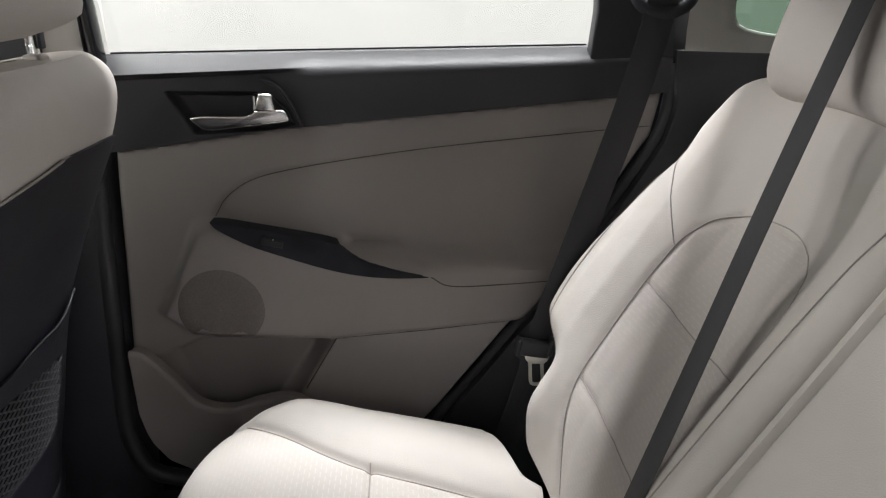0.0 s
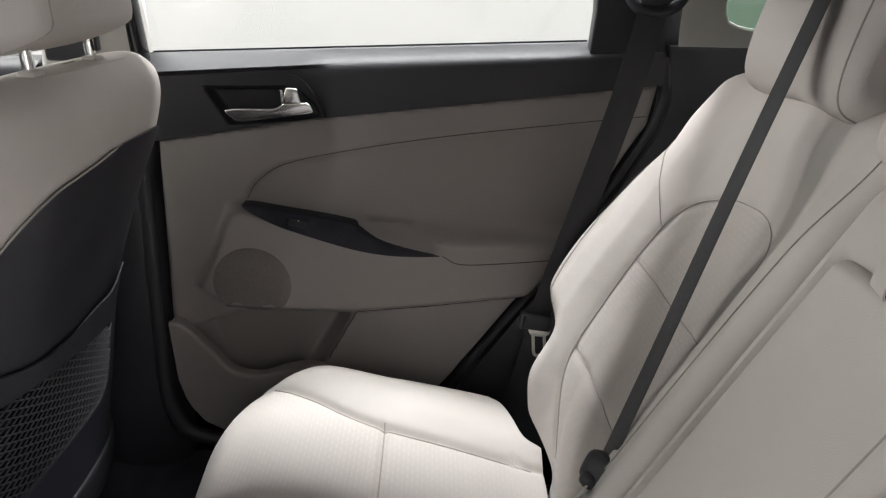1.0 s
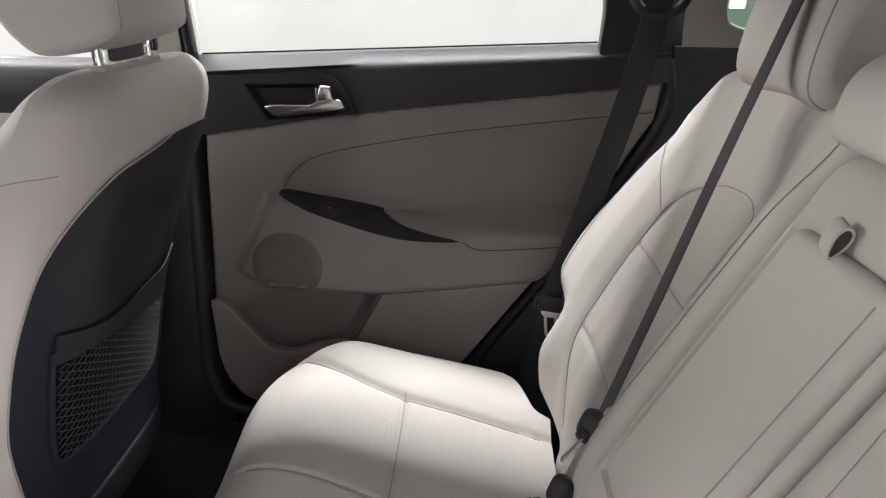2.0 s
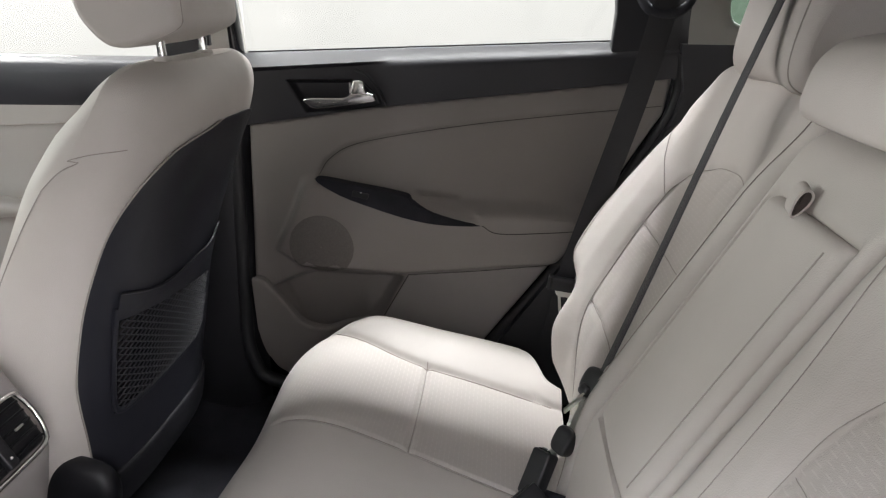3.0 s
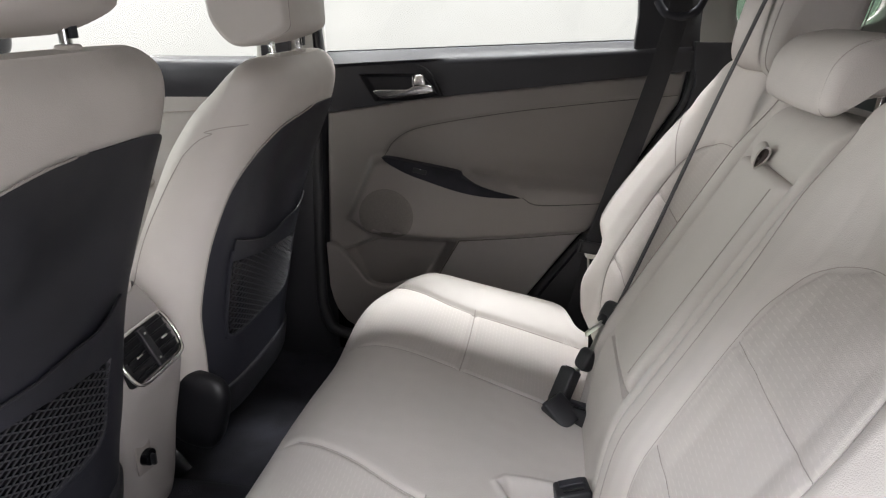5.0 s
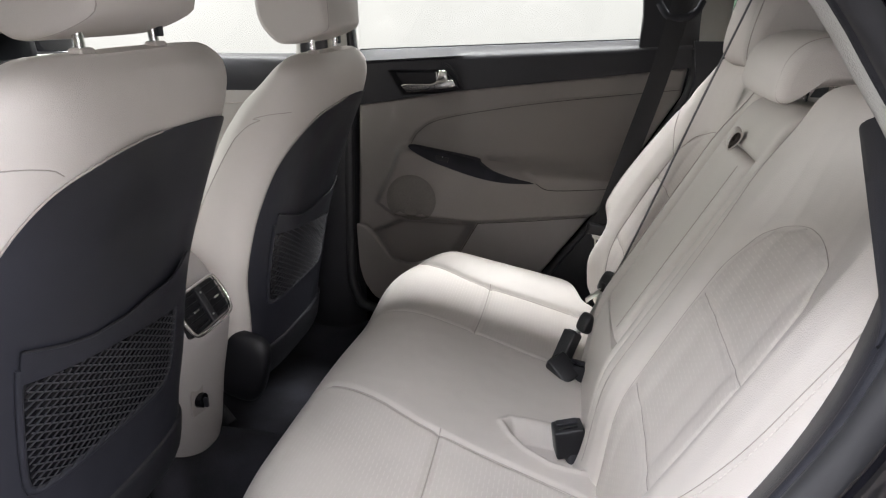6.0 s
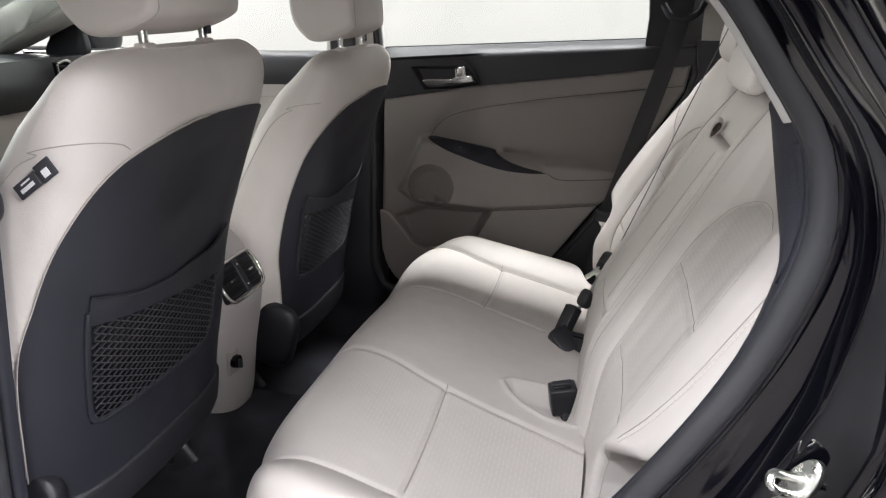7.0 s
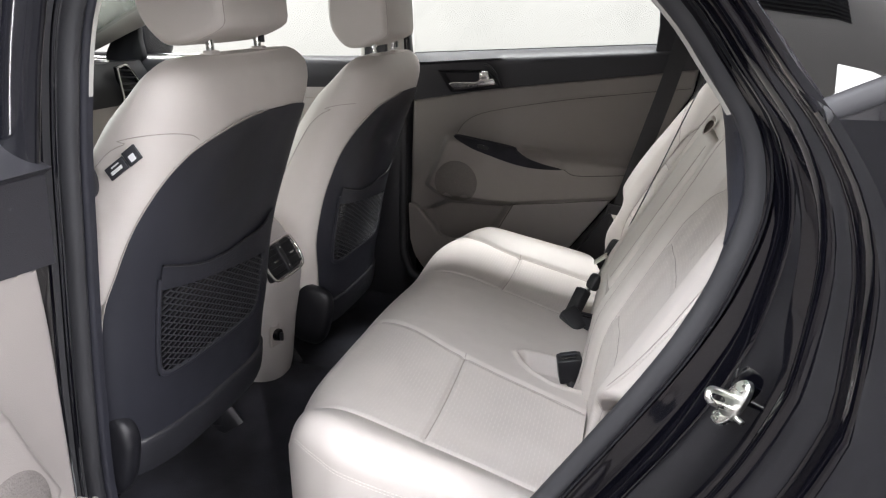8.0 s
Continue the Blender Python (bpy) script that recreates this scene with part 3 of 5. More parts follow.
def build_rear_door():
    d = thing("rear_door", (-0.42, 0.80, 0.45), "closed rear car door with beige trim and black upper band", "car door", "rear doors")
    zs = np.concatenate([np.linspace(0.43, 1.14, 130)])
    xr = lambda z: np.interp(z, [0.43, 0.552, 0.727, 0.802, 0.975, 1.07, 1.134, 1.25], [0.0, 0.108, 0.233, 0.288, 0.39, 0.446, 0.455, 0.46])
    xf = lambda z: np.interp(z, [0.43, 0.449, 0.48, 0.525, 0.67, 0.93, 1.1], [-0.30, -0.345, -0.39, -0.42, -0.424, -0.413, -0.408])
    U = dense(0, 1, 130, 0.02, 6)
    X = np.array([xf(z) + U * (xr(z) - xf(z)) for z in zs])
    Z = np.repeat(zs[:, None], len(U), 1)
    edge = np.minimum(np.minimum(X - xf(Z), xr(Z) - X), Z - 0.43)
    Y = door_y(X, Z) + 0.012 * smooth(-0.002, 0.006, Z - trim_z(X)) + 0.035 * smooth(0.0, 0.02, Z - trim_z(X)) + rounding(np.clip(edge, 0, 1), 0.012)
    panel = part("door_panel", sheet("p", np.stack([X, Y, Z], 2), flip=True, thick=(0, 0.03, 0)), BEIGE, d, "beige moulded door panel", (BEIGE_L,))
    # lower panel is the same plastic, its stronger light put into a paler colour
    under = (Z < np.interp(X, [-0.068, 0.224, 0.33], [0.703, 0.738, 0.751])) & (X > np.interp(Z, [0.43, 0.50, 0.60, 0.655, 0.704], [-0.25, -0.19, -0.125, -0.095, -0.068]))
    under = under.reshape(-1)
    n = len(under)
    panel.data.polygons.foreach_set("material_index", [1 if all(under[v % n] for v in p.vertices) else 0 for p in panel.data.polygons])

    def seam(pts, r, mat, name="seam", off=0.0, parent=panel):
        q = spline(pts, 60)
        yy = door_y(q[:, 0][None], q[:, 1][None])[0]
        return part(name, sweep(name, np.stack([q[:, 0], yy - off, q[:, 1]], 1), circle(r, 6), up=(0, 1, 0)), mat, parent)

    seam(INSERT, 0.0007, DSEAM, off=0.0022)
    seam([(-0.068, 0.704), (0.08, 0.718), (0.224, 0.739), (0.33, 0.752)], 0.0013, DSEAM)
    seam([(0.092, 0.835), (0.127, 0.818), (0.222, 0.823), (0.33, 0.835)], 0.0011, DSEAM)
    seam([(-0.068, 0.704), (-0.095, 0.655), (-0.125, 0.60)], 0.0012, DSEAM)
    # switch slot, a dark trough behind the armrest's front edge
    slot = part("switch_slot", prism("s", [tuple(p) for p in spline(SLOT, 60, True)], "y", 0.6685, 0.70, 0.002), CARPET, d, "black window switch slot")
    part("switch", box("s", (-0.165, 0.668, 0.893), (0.035, 0.006, 0.012), 0.002, (0, 12, 0)), BLACK, slot)
    part("indicator_lamp", box("s", (-0.163, 0.6662, 0.8985), (0.002, 0.002, 0.002), 0), WHITE, slot)
    # loudspeaker grille
    grille = part("speaker_grille", sheet("g", [[(-0.255 + r * math.cos(a), float(door_y(np.array([[-0.255 + r * math.cos(a)]]), np.array([[0.772 + r * math.sin(a)]]))[0, 0]) - (0.0032 if r < 0.072 else -0.002), 0.772 + r * math.sin(a)) for a in np.linspace(0, 2 * math.pi, 48, endpoint=False)] for r in (0.001, 0.02, 0.045, 0.068, 0.073, 0.075)], wrap_v=True), GRILLE, d, "round perforated speaker grille")
    # lower map pocket lip
    lipq = spline([(-0.418, 0.685), (-0.396, 0.68), (-0.35, 0.63), (-0.311, 0.583), (-0.258, 0.571), (-0.205, 0.588), (-0.15, 0.595), (-0.10, 0.57)], 40)
    lower = [[(x, 0.672 + 0.02 * (1 - k) * 0 + 0.012 * k + (0.012 if k == 0 else 0), z + (float(np.interp(x, [-0.418, -0.405, -0.375, -0.335, -0.29], [0.56, 0.505, 0.462, 0.44, 0.43])) - z) * k) for k in (0, 0.02, 0.06, 0.3, 0.6, 1.0)] for x, z in lipq]
    part("map_pocket", sheet("m", lower, flip=False, thick=(0, 0.02, 0)), BEIGE, d, "beige map pocket lip")
    part("pocket_rim", sweep("m", [(x, 0.679, z - 0.002) for x, z in lipq], circle(0.0065, 10), up=(0, 1, 0)), BEIGE, d)
    # black upper band with its sill and the handle's recess
    rec = [(-0.320, 1.121), (-0.182, 1.124), (-0.160, 1.118), (-0.136, 1.096), (-0.128, 1.078), (-0.160, 1.070), (-0.280, 1.058)]
    U, V = np.meshgrid(np.linspace(-0.432, 0.46, 300), np.linspace(0, 1, 110), indexing="ij")
    zb, zt = trim_z(U), belt_z(U)
    shelf = smooth(-0.10, -0.165, U)
    Zb = zb + (zt - zb) * np.minimum(1, V / 0.94)
    h = (Zb - zb) / (zt - zb)
    soft = 0.700 + 0.004 * (1 - h) + 0.052 * np.clip((h - 0.60) / 0.40, 0, 1) ** 3
    ledge = 0.707 - 0.009 * smooth(0.76, 0.83, h) + 0.052 * np.clip((h - 0.83) / 0.17, 0, 1) ** 0.9
    Yb = soft + (ledge - soft) * shelf
    k = np.clip((V - 0.94) / 0.06, 0, 1)
    Yb, Zb = Yb + 0.004 * k, Zb + 0.002 * np.sin(k * 1.57)
    Yb = Yb + 0.012 * (V == 0) + 0.022 * smooth(0.003, -0.008, sd_poly(rec, U, Zb))
    band = part("upper_trim", sheet("b", np.stack([U, Yb, Zb], 2), flip=False), TRIM, d, "black grained upper door trim")
    part("sill_ridge", sweep("r", spline([(-0.174, 0.6985, 1.146), (-0.151, 0.6985, 1.136), (-0.130, 0.6985, 1.109), (-0.114, 0.6985, 1.075)], 30), circle(0.003, 8), up=(0, 1, 0)), TRIM, band)
    blade = [(-0.285, 1.085), (-0.269, 1.0885), (-0.200, 1.0905), (-0.190, 1.094), (-0.182, 1.100), (-0.142, 1.102), (-0.137, 1.099), (-0.132, 1.088), (-0.134, 1.085), (-0.145, 1.0825), (-0.255, 1.0655), (-0.268, 1.067), (-0.281, 1.078)]
    bm = prism("h", blade, "y", 0.684, 0.698, 0.003, 3)
    for v in bm.verts:
        v.co.y += 0.35 * max(0.0, 1.082 - v.co.z) + 0.10 * max(0.0, -0.20 - v.co.x)
    handle = part("door_handle", bm, CHROME, band, "satin chrome door handle")
    part("lock_lever", box("k", (-0.1675, 0.690, 1.1125), (0.033, 0.014, 0.027), 0.004, (0, 0, 0), 3, (0.62, 0.8)), CHROME, handle, "chrome lock lever")
    part("lever_pin", box("k", (-0.185, 0.697, 1.110), (0.004, 0.010, 0.022), 0.001), CHROME, handle)
    # window: frame, glass
    part("window_frame", sweep("f", spline([(-0.424, 0.733, 1.12), (-0.430, 0.72, 1.25), (-0.433, 0.70, 1.36), (-0.416, 0.68, 1.44)], 20), circle(0.013, 14, 0.023), up=(0, 1, 0)), GLOSSBLK, d, "glossy black window frame")
    cor = [(0.331, 1.185), (0.335, 1.26), (0.325, 1.40), (0.30, 1.45), (0.42, 1.45), (0.47, 1.32), (0.49, 1.20), (0.48, 1.18)]
    part("rear_sail", prism("s", cor, "y", 0.708, 0.74, 0.004), BLACK, d, "black rear window corner trim")
    part("glass_run", sweep("g", [(-0.415, 0.7585, float(belt_z(-0.415)) + 0.002), (0.335, 0.7585, float(belt_z(0.335)) + 0.002)], [(-0.0025, -0.0018), (0.0025, -0.0018), (0.0025, 0.0018), (-0.0025, 0.0018)], up=(0, 1, 0)), RUBBER, d)
    part("window_pane", sheet("w", [[(-0.42, 0.764, 1.15), (0.36, 0.764, 1.18)], [(-0.40, 0.70, 1.45), (0.34, 0.70, 1.45)]], thick=(0, 0.004, 0)), CLEAR, d, "clear window pane")
    part("door_skin", box("k", (0.0, 0.815, 0.79), (0.84, 0.05, 0.70), 0.02), PAINT, d)
    return d


GRILLE = material("perforated_beige_grille", (0.175, 0.158, 0.148), 0.7, grain=1.0, grain_scale=350, stain=0.1, stain_scale=300)
door = build_rear_door()

# ---- front door, far side ----
fd = thing("front_door", (-0.62, 0.80, 0.45), "closed front car door with beige trim and dark upper band", "car door")
xs = np.linspace(-1.5, -0.60, 50)
fz = lambda x: 1.158 + 0.016 * (x + 0.62)
P = [[(x, y, fz(x) + dz) for y, dz in ((0.735, -0.10), (0.715, -0.098), (0.708, -0.08), (0.706, -0.03), (0.715, -0.012), (0.735, -0.002), (0.77, 0.0))] for x in xs]
part("upper_trim", sheet("u", P), TRIM, fd, "dark upper door trim")
P = [[(x, 0.715 - 0.02 * math.exp(-((z - 0.86) / 0.035) ** 2) - 0.02 * float(smooth(0.85, 0.8, np.array(z))), z) for z in np.linspace(0.45, 1.075, 50)] for x in xs]
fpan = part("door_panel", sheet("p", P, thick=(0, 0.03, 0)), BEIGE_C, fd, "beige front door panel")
part("seam", sweep("s", [(-1.45, 0.709, 0.985), (-1.0, 0.709, 1.008), (-0.62, 0.709, 1.032)], circle(0.0015, 6), up=(0, 1, 0)), SEAM, fpan)
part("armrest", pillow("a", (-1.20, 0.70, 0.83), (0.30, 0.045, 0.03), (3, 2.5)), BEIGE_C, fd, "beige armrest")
part("pull_handle", box("h", (-1.07, 0.682, 0.868), (0.15, 0.04, 0.03), 0.012, (0, 8, 0)), BLACK, fd, "dark pull cup")
part("window_pane", sheet("w", [[(-1.55, 0.757, 1.13), (-0.58, 0.757, 1.15)], [(-1.2, 0.70, 1.44), (-0.58, 0.70, 1.46)]], thick=(0, 0.004, 0)), CLEAR, fd, "clear window pane")
part("mirror_corner", prism("c", [tuple(p) for p in spline([(-1.575, 1.13), (-1.43, 1.13), (-1.425, 1.22), (-1.412, 1.33), (-1.44, 1.31), (-1.50, 1.255), (-1.545, 1.20)], 40, True)], "y", 0.705, 0.73, 0.004), BLACK, fd, "black mirror corner trim")
part("wing_mirror", pillow("m", (-1.595, 0.98, 1.195), (0.05, 0.11, 0.082), (3.2, 3)), GLOSSBLK, fd, "black door mirror")
part("front_pillar", sweep("a", spline([(-1.95, 0.64, 1.10), (-1.68, 0.66, 1.20), (-1.45, 0.66, 1.29), (-1.2, 0.65, 1.38), (-1.0, 0.64, 1.45)], 24), circle(0.085, 12, 0.065)), HEADLINER, car, "pale front pillar trim")
part("front_pillar", sweep("a", spline([(-1.95, -0.66, 1.08), (-1.60, -0.67, 1.22), (-1.30, -0.66, 1.36), (-1.0, -0.645, 1.45)], 20), circle(0.055, 10, 0.045)), HEADLINER, car)
# centre pillar, far side
part("centre_pillar", sheet("c", [[(-0.424 - 0.16 * u - 0.04 * float(smooth(1.25, 0.9, np.array(z))) * u, 0.725 - 0.028 * math.sin(math.pi * u) ** 0.5 - 0.07 * float(smooth(1.15, 1.46, np.array(z))), z) for u in np.linspace(0, 1, 14)] for z in np.linspace(1.12, 1.47, 16)], thick=(0, 0.05, 0)), HEADLINER, car, "pale grey centre pillar trim")
part("centre_pillar", sheet("c", [[(-0.428 - 0.17 * u, 0.722 - 0.03 * math.sin(math.pi * u) ** 0.5, z) for u in np.linspace(0, 1, 12)] for z in np.linspace(0.3, 1.125, 16)], thick=(0, 0.05, 0)), TRIM, car, "black lower pillar trim")
part("belt_height_adjuster", box("b", (-0.52, 0.680, 1.19), (0.075, 0.02, 0.055), 0.006), BLACK, car)
part("door_seal", sweep("s", spline([(-0.436, 0.70, 1.44), (-0.445, 0.725, 1.2), (-0.445, 0.715, 0.95), (-0.452, 0.71, 0.62), (-0.44, 0.70, 0.47), (-0.36, 0.70, 0.41), (0.02, 0.70, 0.40)], 50), circle(0.016, 8)), RUBBER, car, "black door seal")
part("door_seal", sweep("s", spline([(0.02, 0.715, 0.40), (0.13, 0.72, 0.555), (0.25, 0.722, 0.72), (0.31, 0.722, 0.805), (0.41, 0.722, 0.975), (0.462, 0.722, 1.07), (0.472, 0.72, 1.14), (0.465, 0.71, 1.19)], 50), circle(0.013, 8)), RUBBER, car)
# rear side wall, far side
wall = [(0.10, 0.40), (0.135, 0.552), (0.25, 0.72), (0.31, 0.80), (0.41, 0.97), (0.463, 1.065), (0.474, 1.12), (0.46, 1.207), (1.28, 1.207), (1.28, 0.40)]
part("side_trim", prism("s", wall, "y", 0.690, 0.73, 0.0015), TRIM, car, "black rear side trim")
hole = spline([(0.545, 1.262), (0.585, 1.238), (0.70, 1.235), (0.82, 1.26), (0.83, 1.36), (0.75, 1.40), (0.60, 1.395), (0.55, 1.34)], 48, True)
cx, cz = 0.68, 1.31
outerp = []
for x, z in hole:
    dx, dz = x - cx, z - cz
    k = min((0.62 if dx > 0 else 0.212) / (abs(dx) + 1e-6), (0.20 if dz > 0 else 0.103) / (abs(dz) + 1e-6))
    outerp.append((cx + dx * k, cz + dz * k))
H = np.array(hole)
O = np.array(outerp)
rowsC = [np.stack([(H + (O - H) * k)[:, 0], 0.685 - 0.05 * smooth(1.25, 1.5, (H + (O - H) * k)[:, 1]) + (0.03 if k == 0 else 0.006 if k < 0.1 else 0), (H + (O - H) * k)[:, 1]], 1) for k in (0, 0.04, 0.12, 0.3, 0.6, 1.0)]
part("rear_pillar", sheet("p", rowsC, wrap_v=True), HEADLINER, car, "pale grey rear pillar trim")
part("quarter_pane", prism("q", [tuple(p) for p in hole], "y", 0.70, 0.704), GREEN, car, "green tinted quarter window")
part("body_side", box("b", (0.9, 0.80, 1.14), (0.75, 0.06, 0.10), 0.01), PAINT, car)

# ---- open rear door, near side ----
HX, HY = -0.345, -0.850
M = Matrix.Translation((HX, HY, 1.1)) @ Matrix.Rotation(radians(5.5), 4, "Y") @ Matrix.Translation((0, 0, -1.1)) @ Matrix.Rotation(radians(-80), 4, "Z") @ Matrix.Translation((0.413, 0.712, 0)) @ Matrix.Diagonal((1, -1, 1, 1))
open_door = copy_thing(door, M @ Matrix.Translation(door.location))
tagged(open_door, "open rear car door with beige trim and black upper band", "car door")
for o in list(open_door.children):
    if o.name.startswith("window_pane"):
        bpy.data.objects.remove(o)


def head_pad(profile, cy, w, bend, dent=0.0, corner=0.022):
    """A head restraint: a side profile carried across, with tight rounded ends, a bowed plan and a dished face."""
    q = spline(profile, 56, True)
    mid = q.mean(0)
    front = smooth(0.0, -0.03, q[:, 0] - mid[0])
    rows = []
    for y in dense(-w, w, 26, corner * 1.3, 12):
        e = np.clip((abs(y) - (w - corner)) / corner, 0, 1)
        shrink = corner * (1 - math.sqrt(max(0.0, 1 - e * e)))
        d = q - mid
        r = np.linalg.norm(d, axis=1)
        p = mid + d * ((r - shrink * 0.9) / r)[:, None]
        dish = dent * front * max(0.0, 1 - (y / (w - corner)) ** 2) ** 1.5
        rows.append(np.stack([p[:, 0] + bend * (y / w) ** 2 + dish, np.full(len(p), cy + y), p[:, 1]], 1))
    return _capped("h", rows)


def end_seam(profile, cy, y, bend, parent, r=0.0011):
    """The seam round a head restraint where its face meets its end."""
    q = spline(profile, 90, True)
    mid = q.mean(0)
    q = mid + (q - mid) * 0.985
    part("seam", sweep("m", [(a + bend, cy + y, b) for a, b in q], circle(r, 5), closed=True, up=(0, 1, 0)), SEAM, parent)


# ---- front seats ----
def table(xs, ys):
    """A smooth curve through a short table, as a function."""
    q = spline(np.stack([xs, ys], 1), 120)
    return lambda v: np.interp(v, q[:, 0], q[:, 1])


seat_rear = table([0.40, 0.55, 0.64, 0.74, 0.84, 0.95, 1.02, 1.08, 1.13, 1.165, 1.19], [-0.515, -0.497, -0.482, -0.463, -0.437, -0.395, -0.366, -0.339, -0.328, -0.334, -0.352])


seat_half = table([0.40, 0.55, 0.65, 0.80, 0.95, 1.08, 1.13, 1.165, 1.185, 1.195], [0.248, 0.256, 0.266, 0.255, 0.238, 0.225, 0.218, 0.205, 0.17, 0.12])


# how much further the seat back reaches on its far side
seat_wide = table([0.44, 0.75, 0.90, 1.0, 1.08, 1.165, 1.195], [0.012, 0.014, 0.022, 0.028, 0.024, 0.032, 0.052])


seat_thick = table([0.40, 0.65, 0.80, 0.95, 1.03, 1.09, 1.13, 1.17, 1.195], [0.25, 0.235, 0.222, 0.212, 0.205, 0.186, 0.150, 0.10, 0.05])


def seat_ring(z, angles, grow=0.0, n=3.4):
    """Points round the seat back at the height z; angle 90 degrees is the middle of its rear side."""
    w, t, xr = float(seat_half(z)) + grow, float(seat_thick(z)), float(seat_rear(z)) + grow
    c, s = np.cos(angles), np.sin(angles)
    y = (w + float(seat_wide(z)) * (c > 0)) * np.sign(c) * np.abs(c) ** (2 / n)
    x = xr - (t + 2 * grow) / 2 + (t + 2 * grow) / 2 * np.sign(s) * np.abs(s) ** (2 / n)
    x = x - np.where(c > 0, 0.004, 0.02) * (np.abs(y) / w) ** 3 * (s > 0)
    x = x - (s > 0) * 0.013 * np.exp(-((y - 0.02) / 0.10) ** 2 - ((z - 0.955) / 0.075) ** 2)
    return np.stack([x, y, np.full_like(x, z)], 1)


FRONT_HEAD = [(-0.318, 1.243), (-0.345, 1.228), (-0.385, 1.215), (-0.423, 1.212), (-0.447, 1.226), (-0.468, 1.254), (-0.476, 1.290), (-0.474, 1.345), (-0.460, 1.400), (-0.430, 1.428), (-0.380, 1.434), (-0.340, 1.422), (-0.324, 1.385), (-0.318, 1.320), (-0.3155, 1.262)]


def build_front_seat(cy, dx, dz, outer, label):
    s = thing("front_seat", (-0.65, cy, 0.33), label, "car seat", "front seats")
    ang = np.linspace(0, 2 * math.pi, 88, endpoint=False)
    zs = np.concatenate([np.linspace(0.44, 1.13, 44), 1.13 + 0.062 * np.sin(np.linspace(0.12, math.pi / 2, 14))])
    rings = [seat_ring(z, ang) for z in zs]
    top = rings[-1]
    for k in (0.75, 0.45, 0.1):
        q = top.copy()
        m = q.mean(0)
        q = m + (q - m) * np.array([k, k, 1]) + np.array([0, 0, 0.003 * (1 - k)])
        rings.append(q)
    P = np.array(rings)
    P[:, :, 1] += cy
    back = part("backrest", sheet("b", P, wrap_v=True), LEATHER, s, "beige leather seat back")
    # dark shell on the rear: an arch that wraps forward along the sides lower down
    side = [(0.25, 0.445), (0.264, 0.57), (0.272, 0.70), (0.270, 0.785), (0.255, 0.853), (0.241, 0.92), (0.223, 0.97), (0.196, 1.02), (0.162, 1.055), (0.108, 1.077), (0.05, 1.0885), (0.0, 1.092)]
    inner = [(0.19, 0.445), (0.212, 0.57), (0.237, 0.70), (0.236, 0.80), (0.229, 0.89), (0.216, 0.965), (0.184, 1.026), (0.140, 1.067), (0.09, 1.080), (0.05, 1.085), (0.0, 1.092)]
    far = [(0.25, 0.445), (0.25, 0.70), (0.245, 0.90), (0.24, 1.0), (0.225, 1.055), (0.195, 1.08), (0.13, 1.0895), (0.06, 1.0915), (0.02, 1.092)]
    near = spline(side if outer < 0 else inner, 70)
    farc = spline(far, 200)
    fine = np.linspace(-1.5, math.pi + 1.5, 900)
    zlow = 0.498
    P = []
    for l0, z in near:
        if z < zlow:
            continue
        r = seat_ring(z, fine, 0.004)
        arc = np.concatenate([[0], np.cumsum(np.linalg.norm(np.diff(r[:, :2], axis=0), axis=1))])
        arc -= np.interp(math.pi / 2, fine, arc)
        l1 = float(np.interp(z, farc[:, 1], farc[:, 0]))
        want = np.linspace(-l1, max(l0, 0.0005), 71)
        angs = np.interp(want, arc, fine)
        q = seat_ring(z, angs, 0.004)
        tuck = seat_ring(z, angs[[0, -1]], -0.005)
        P.append(np.vstack([tuck[:1], q, tuck[1:]]))
    P = np.array(P)
    foot = P[:1] + np.array([[[-0.012, 0, -0.004]]])
    P = np.concatenate([foot, P])
    P[:, :, 1] += cy
    part("back_shell", sheet("s", P, flip=True), GREY, s, "dark grey plastic back shell")
    part("piping", sweep("e", P[1:, -2], circle(0.0016, 5)), SEAM, back)
    # lower flap of the shell
    flap = []
    for z, g in ((0.432, 0.004), (0.445, 0.008), (0.47, 0.0095), (0.495, 0.0095), (0.505, 0.009), (0.510, 0.006), (0.511, 0.002)):
        flap.append(seat_ring(z, np.linspace(0.20, math.pi - 0.45, 40), g))
    flap = np.array(flap)
    flap[:, :, 1] += cy
    part("lower_flap", sheet("f", flap, flip=True, thick=(-0.012, 0, 0)), FLAP, s, "dark grey lower flap")

    def back_pt(y, z, lift):
        a = np.linspace(0.05, math.pi - 0.05, 300)
        q = seat_ring(z, a, 0.004)
        return (float(np.interp(-y, -q[:, 1], q[:, 0])) + lift, cy + y, z)

    # net pocket: moulded rim below and at the side, elastic band above, netting between
    rim = [(-0.178, 0.83), (-0.176, 0.74), (-0.172, 0.655), (-0.160, 0.634), (-0.13, 0.629), (0.0, 0.628), (0.11, 0.629), (0.14, 0.640), (0.155, 0.665), (0.160, 0.74), (0.162, 0.81)]
    rimp = spline(rim, 80)
    pocket = part("net_pocket", sweep("f", [back_pt(y, z, 0.001) for y, z in rimp], circle(0.006, 10, 0.0045), up=(1, 0, 0)), GREY, s, "black elastic net pocket")
    hem_z = lambda y: np.interp(y, [-0.18, -0.12, -0.07, 0.0, 0.10, 0.165], [0.855, 0.836, 0.824, 0.820, 0.832, 0.862])
    net_z = lambda y: np.interp(y, [-0.18, -0.07, 0.03, 0.12, 0.165], [0.808, 0.791, 0.778, 0.768, 0.765])
    ysb = np.linspace(-0.180, 0.165, 40)
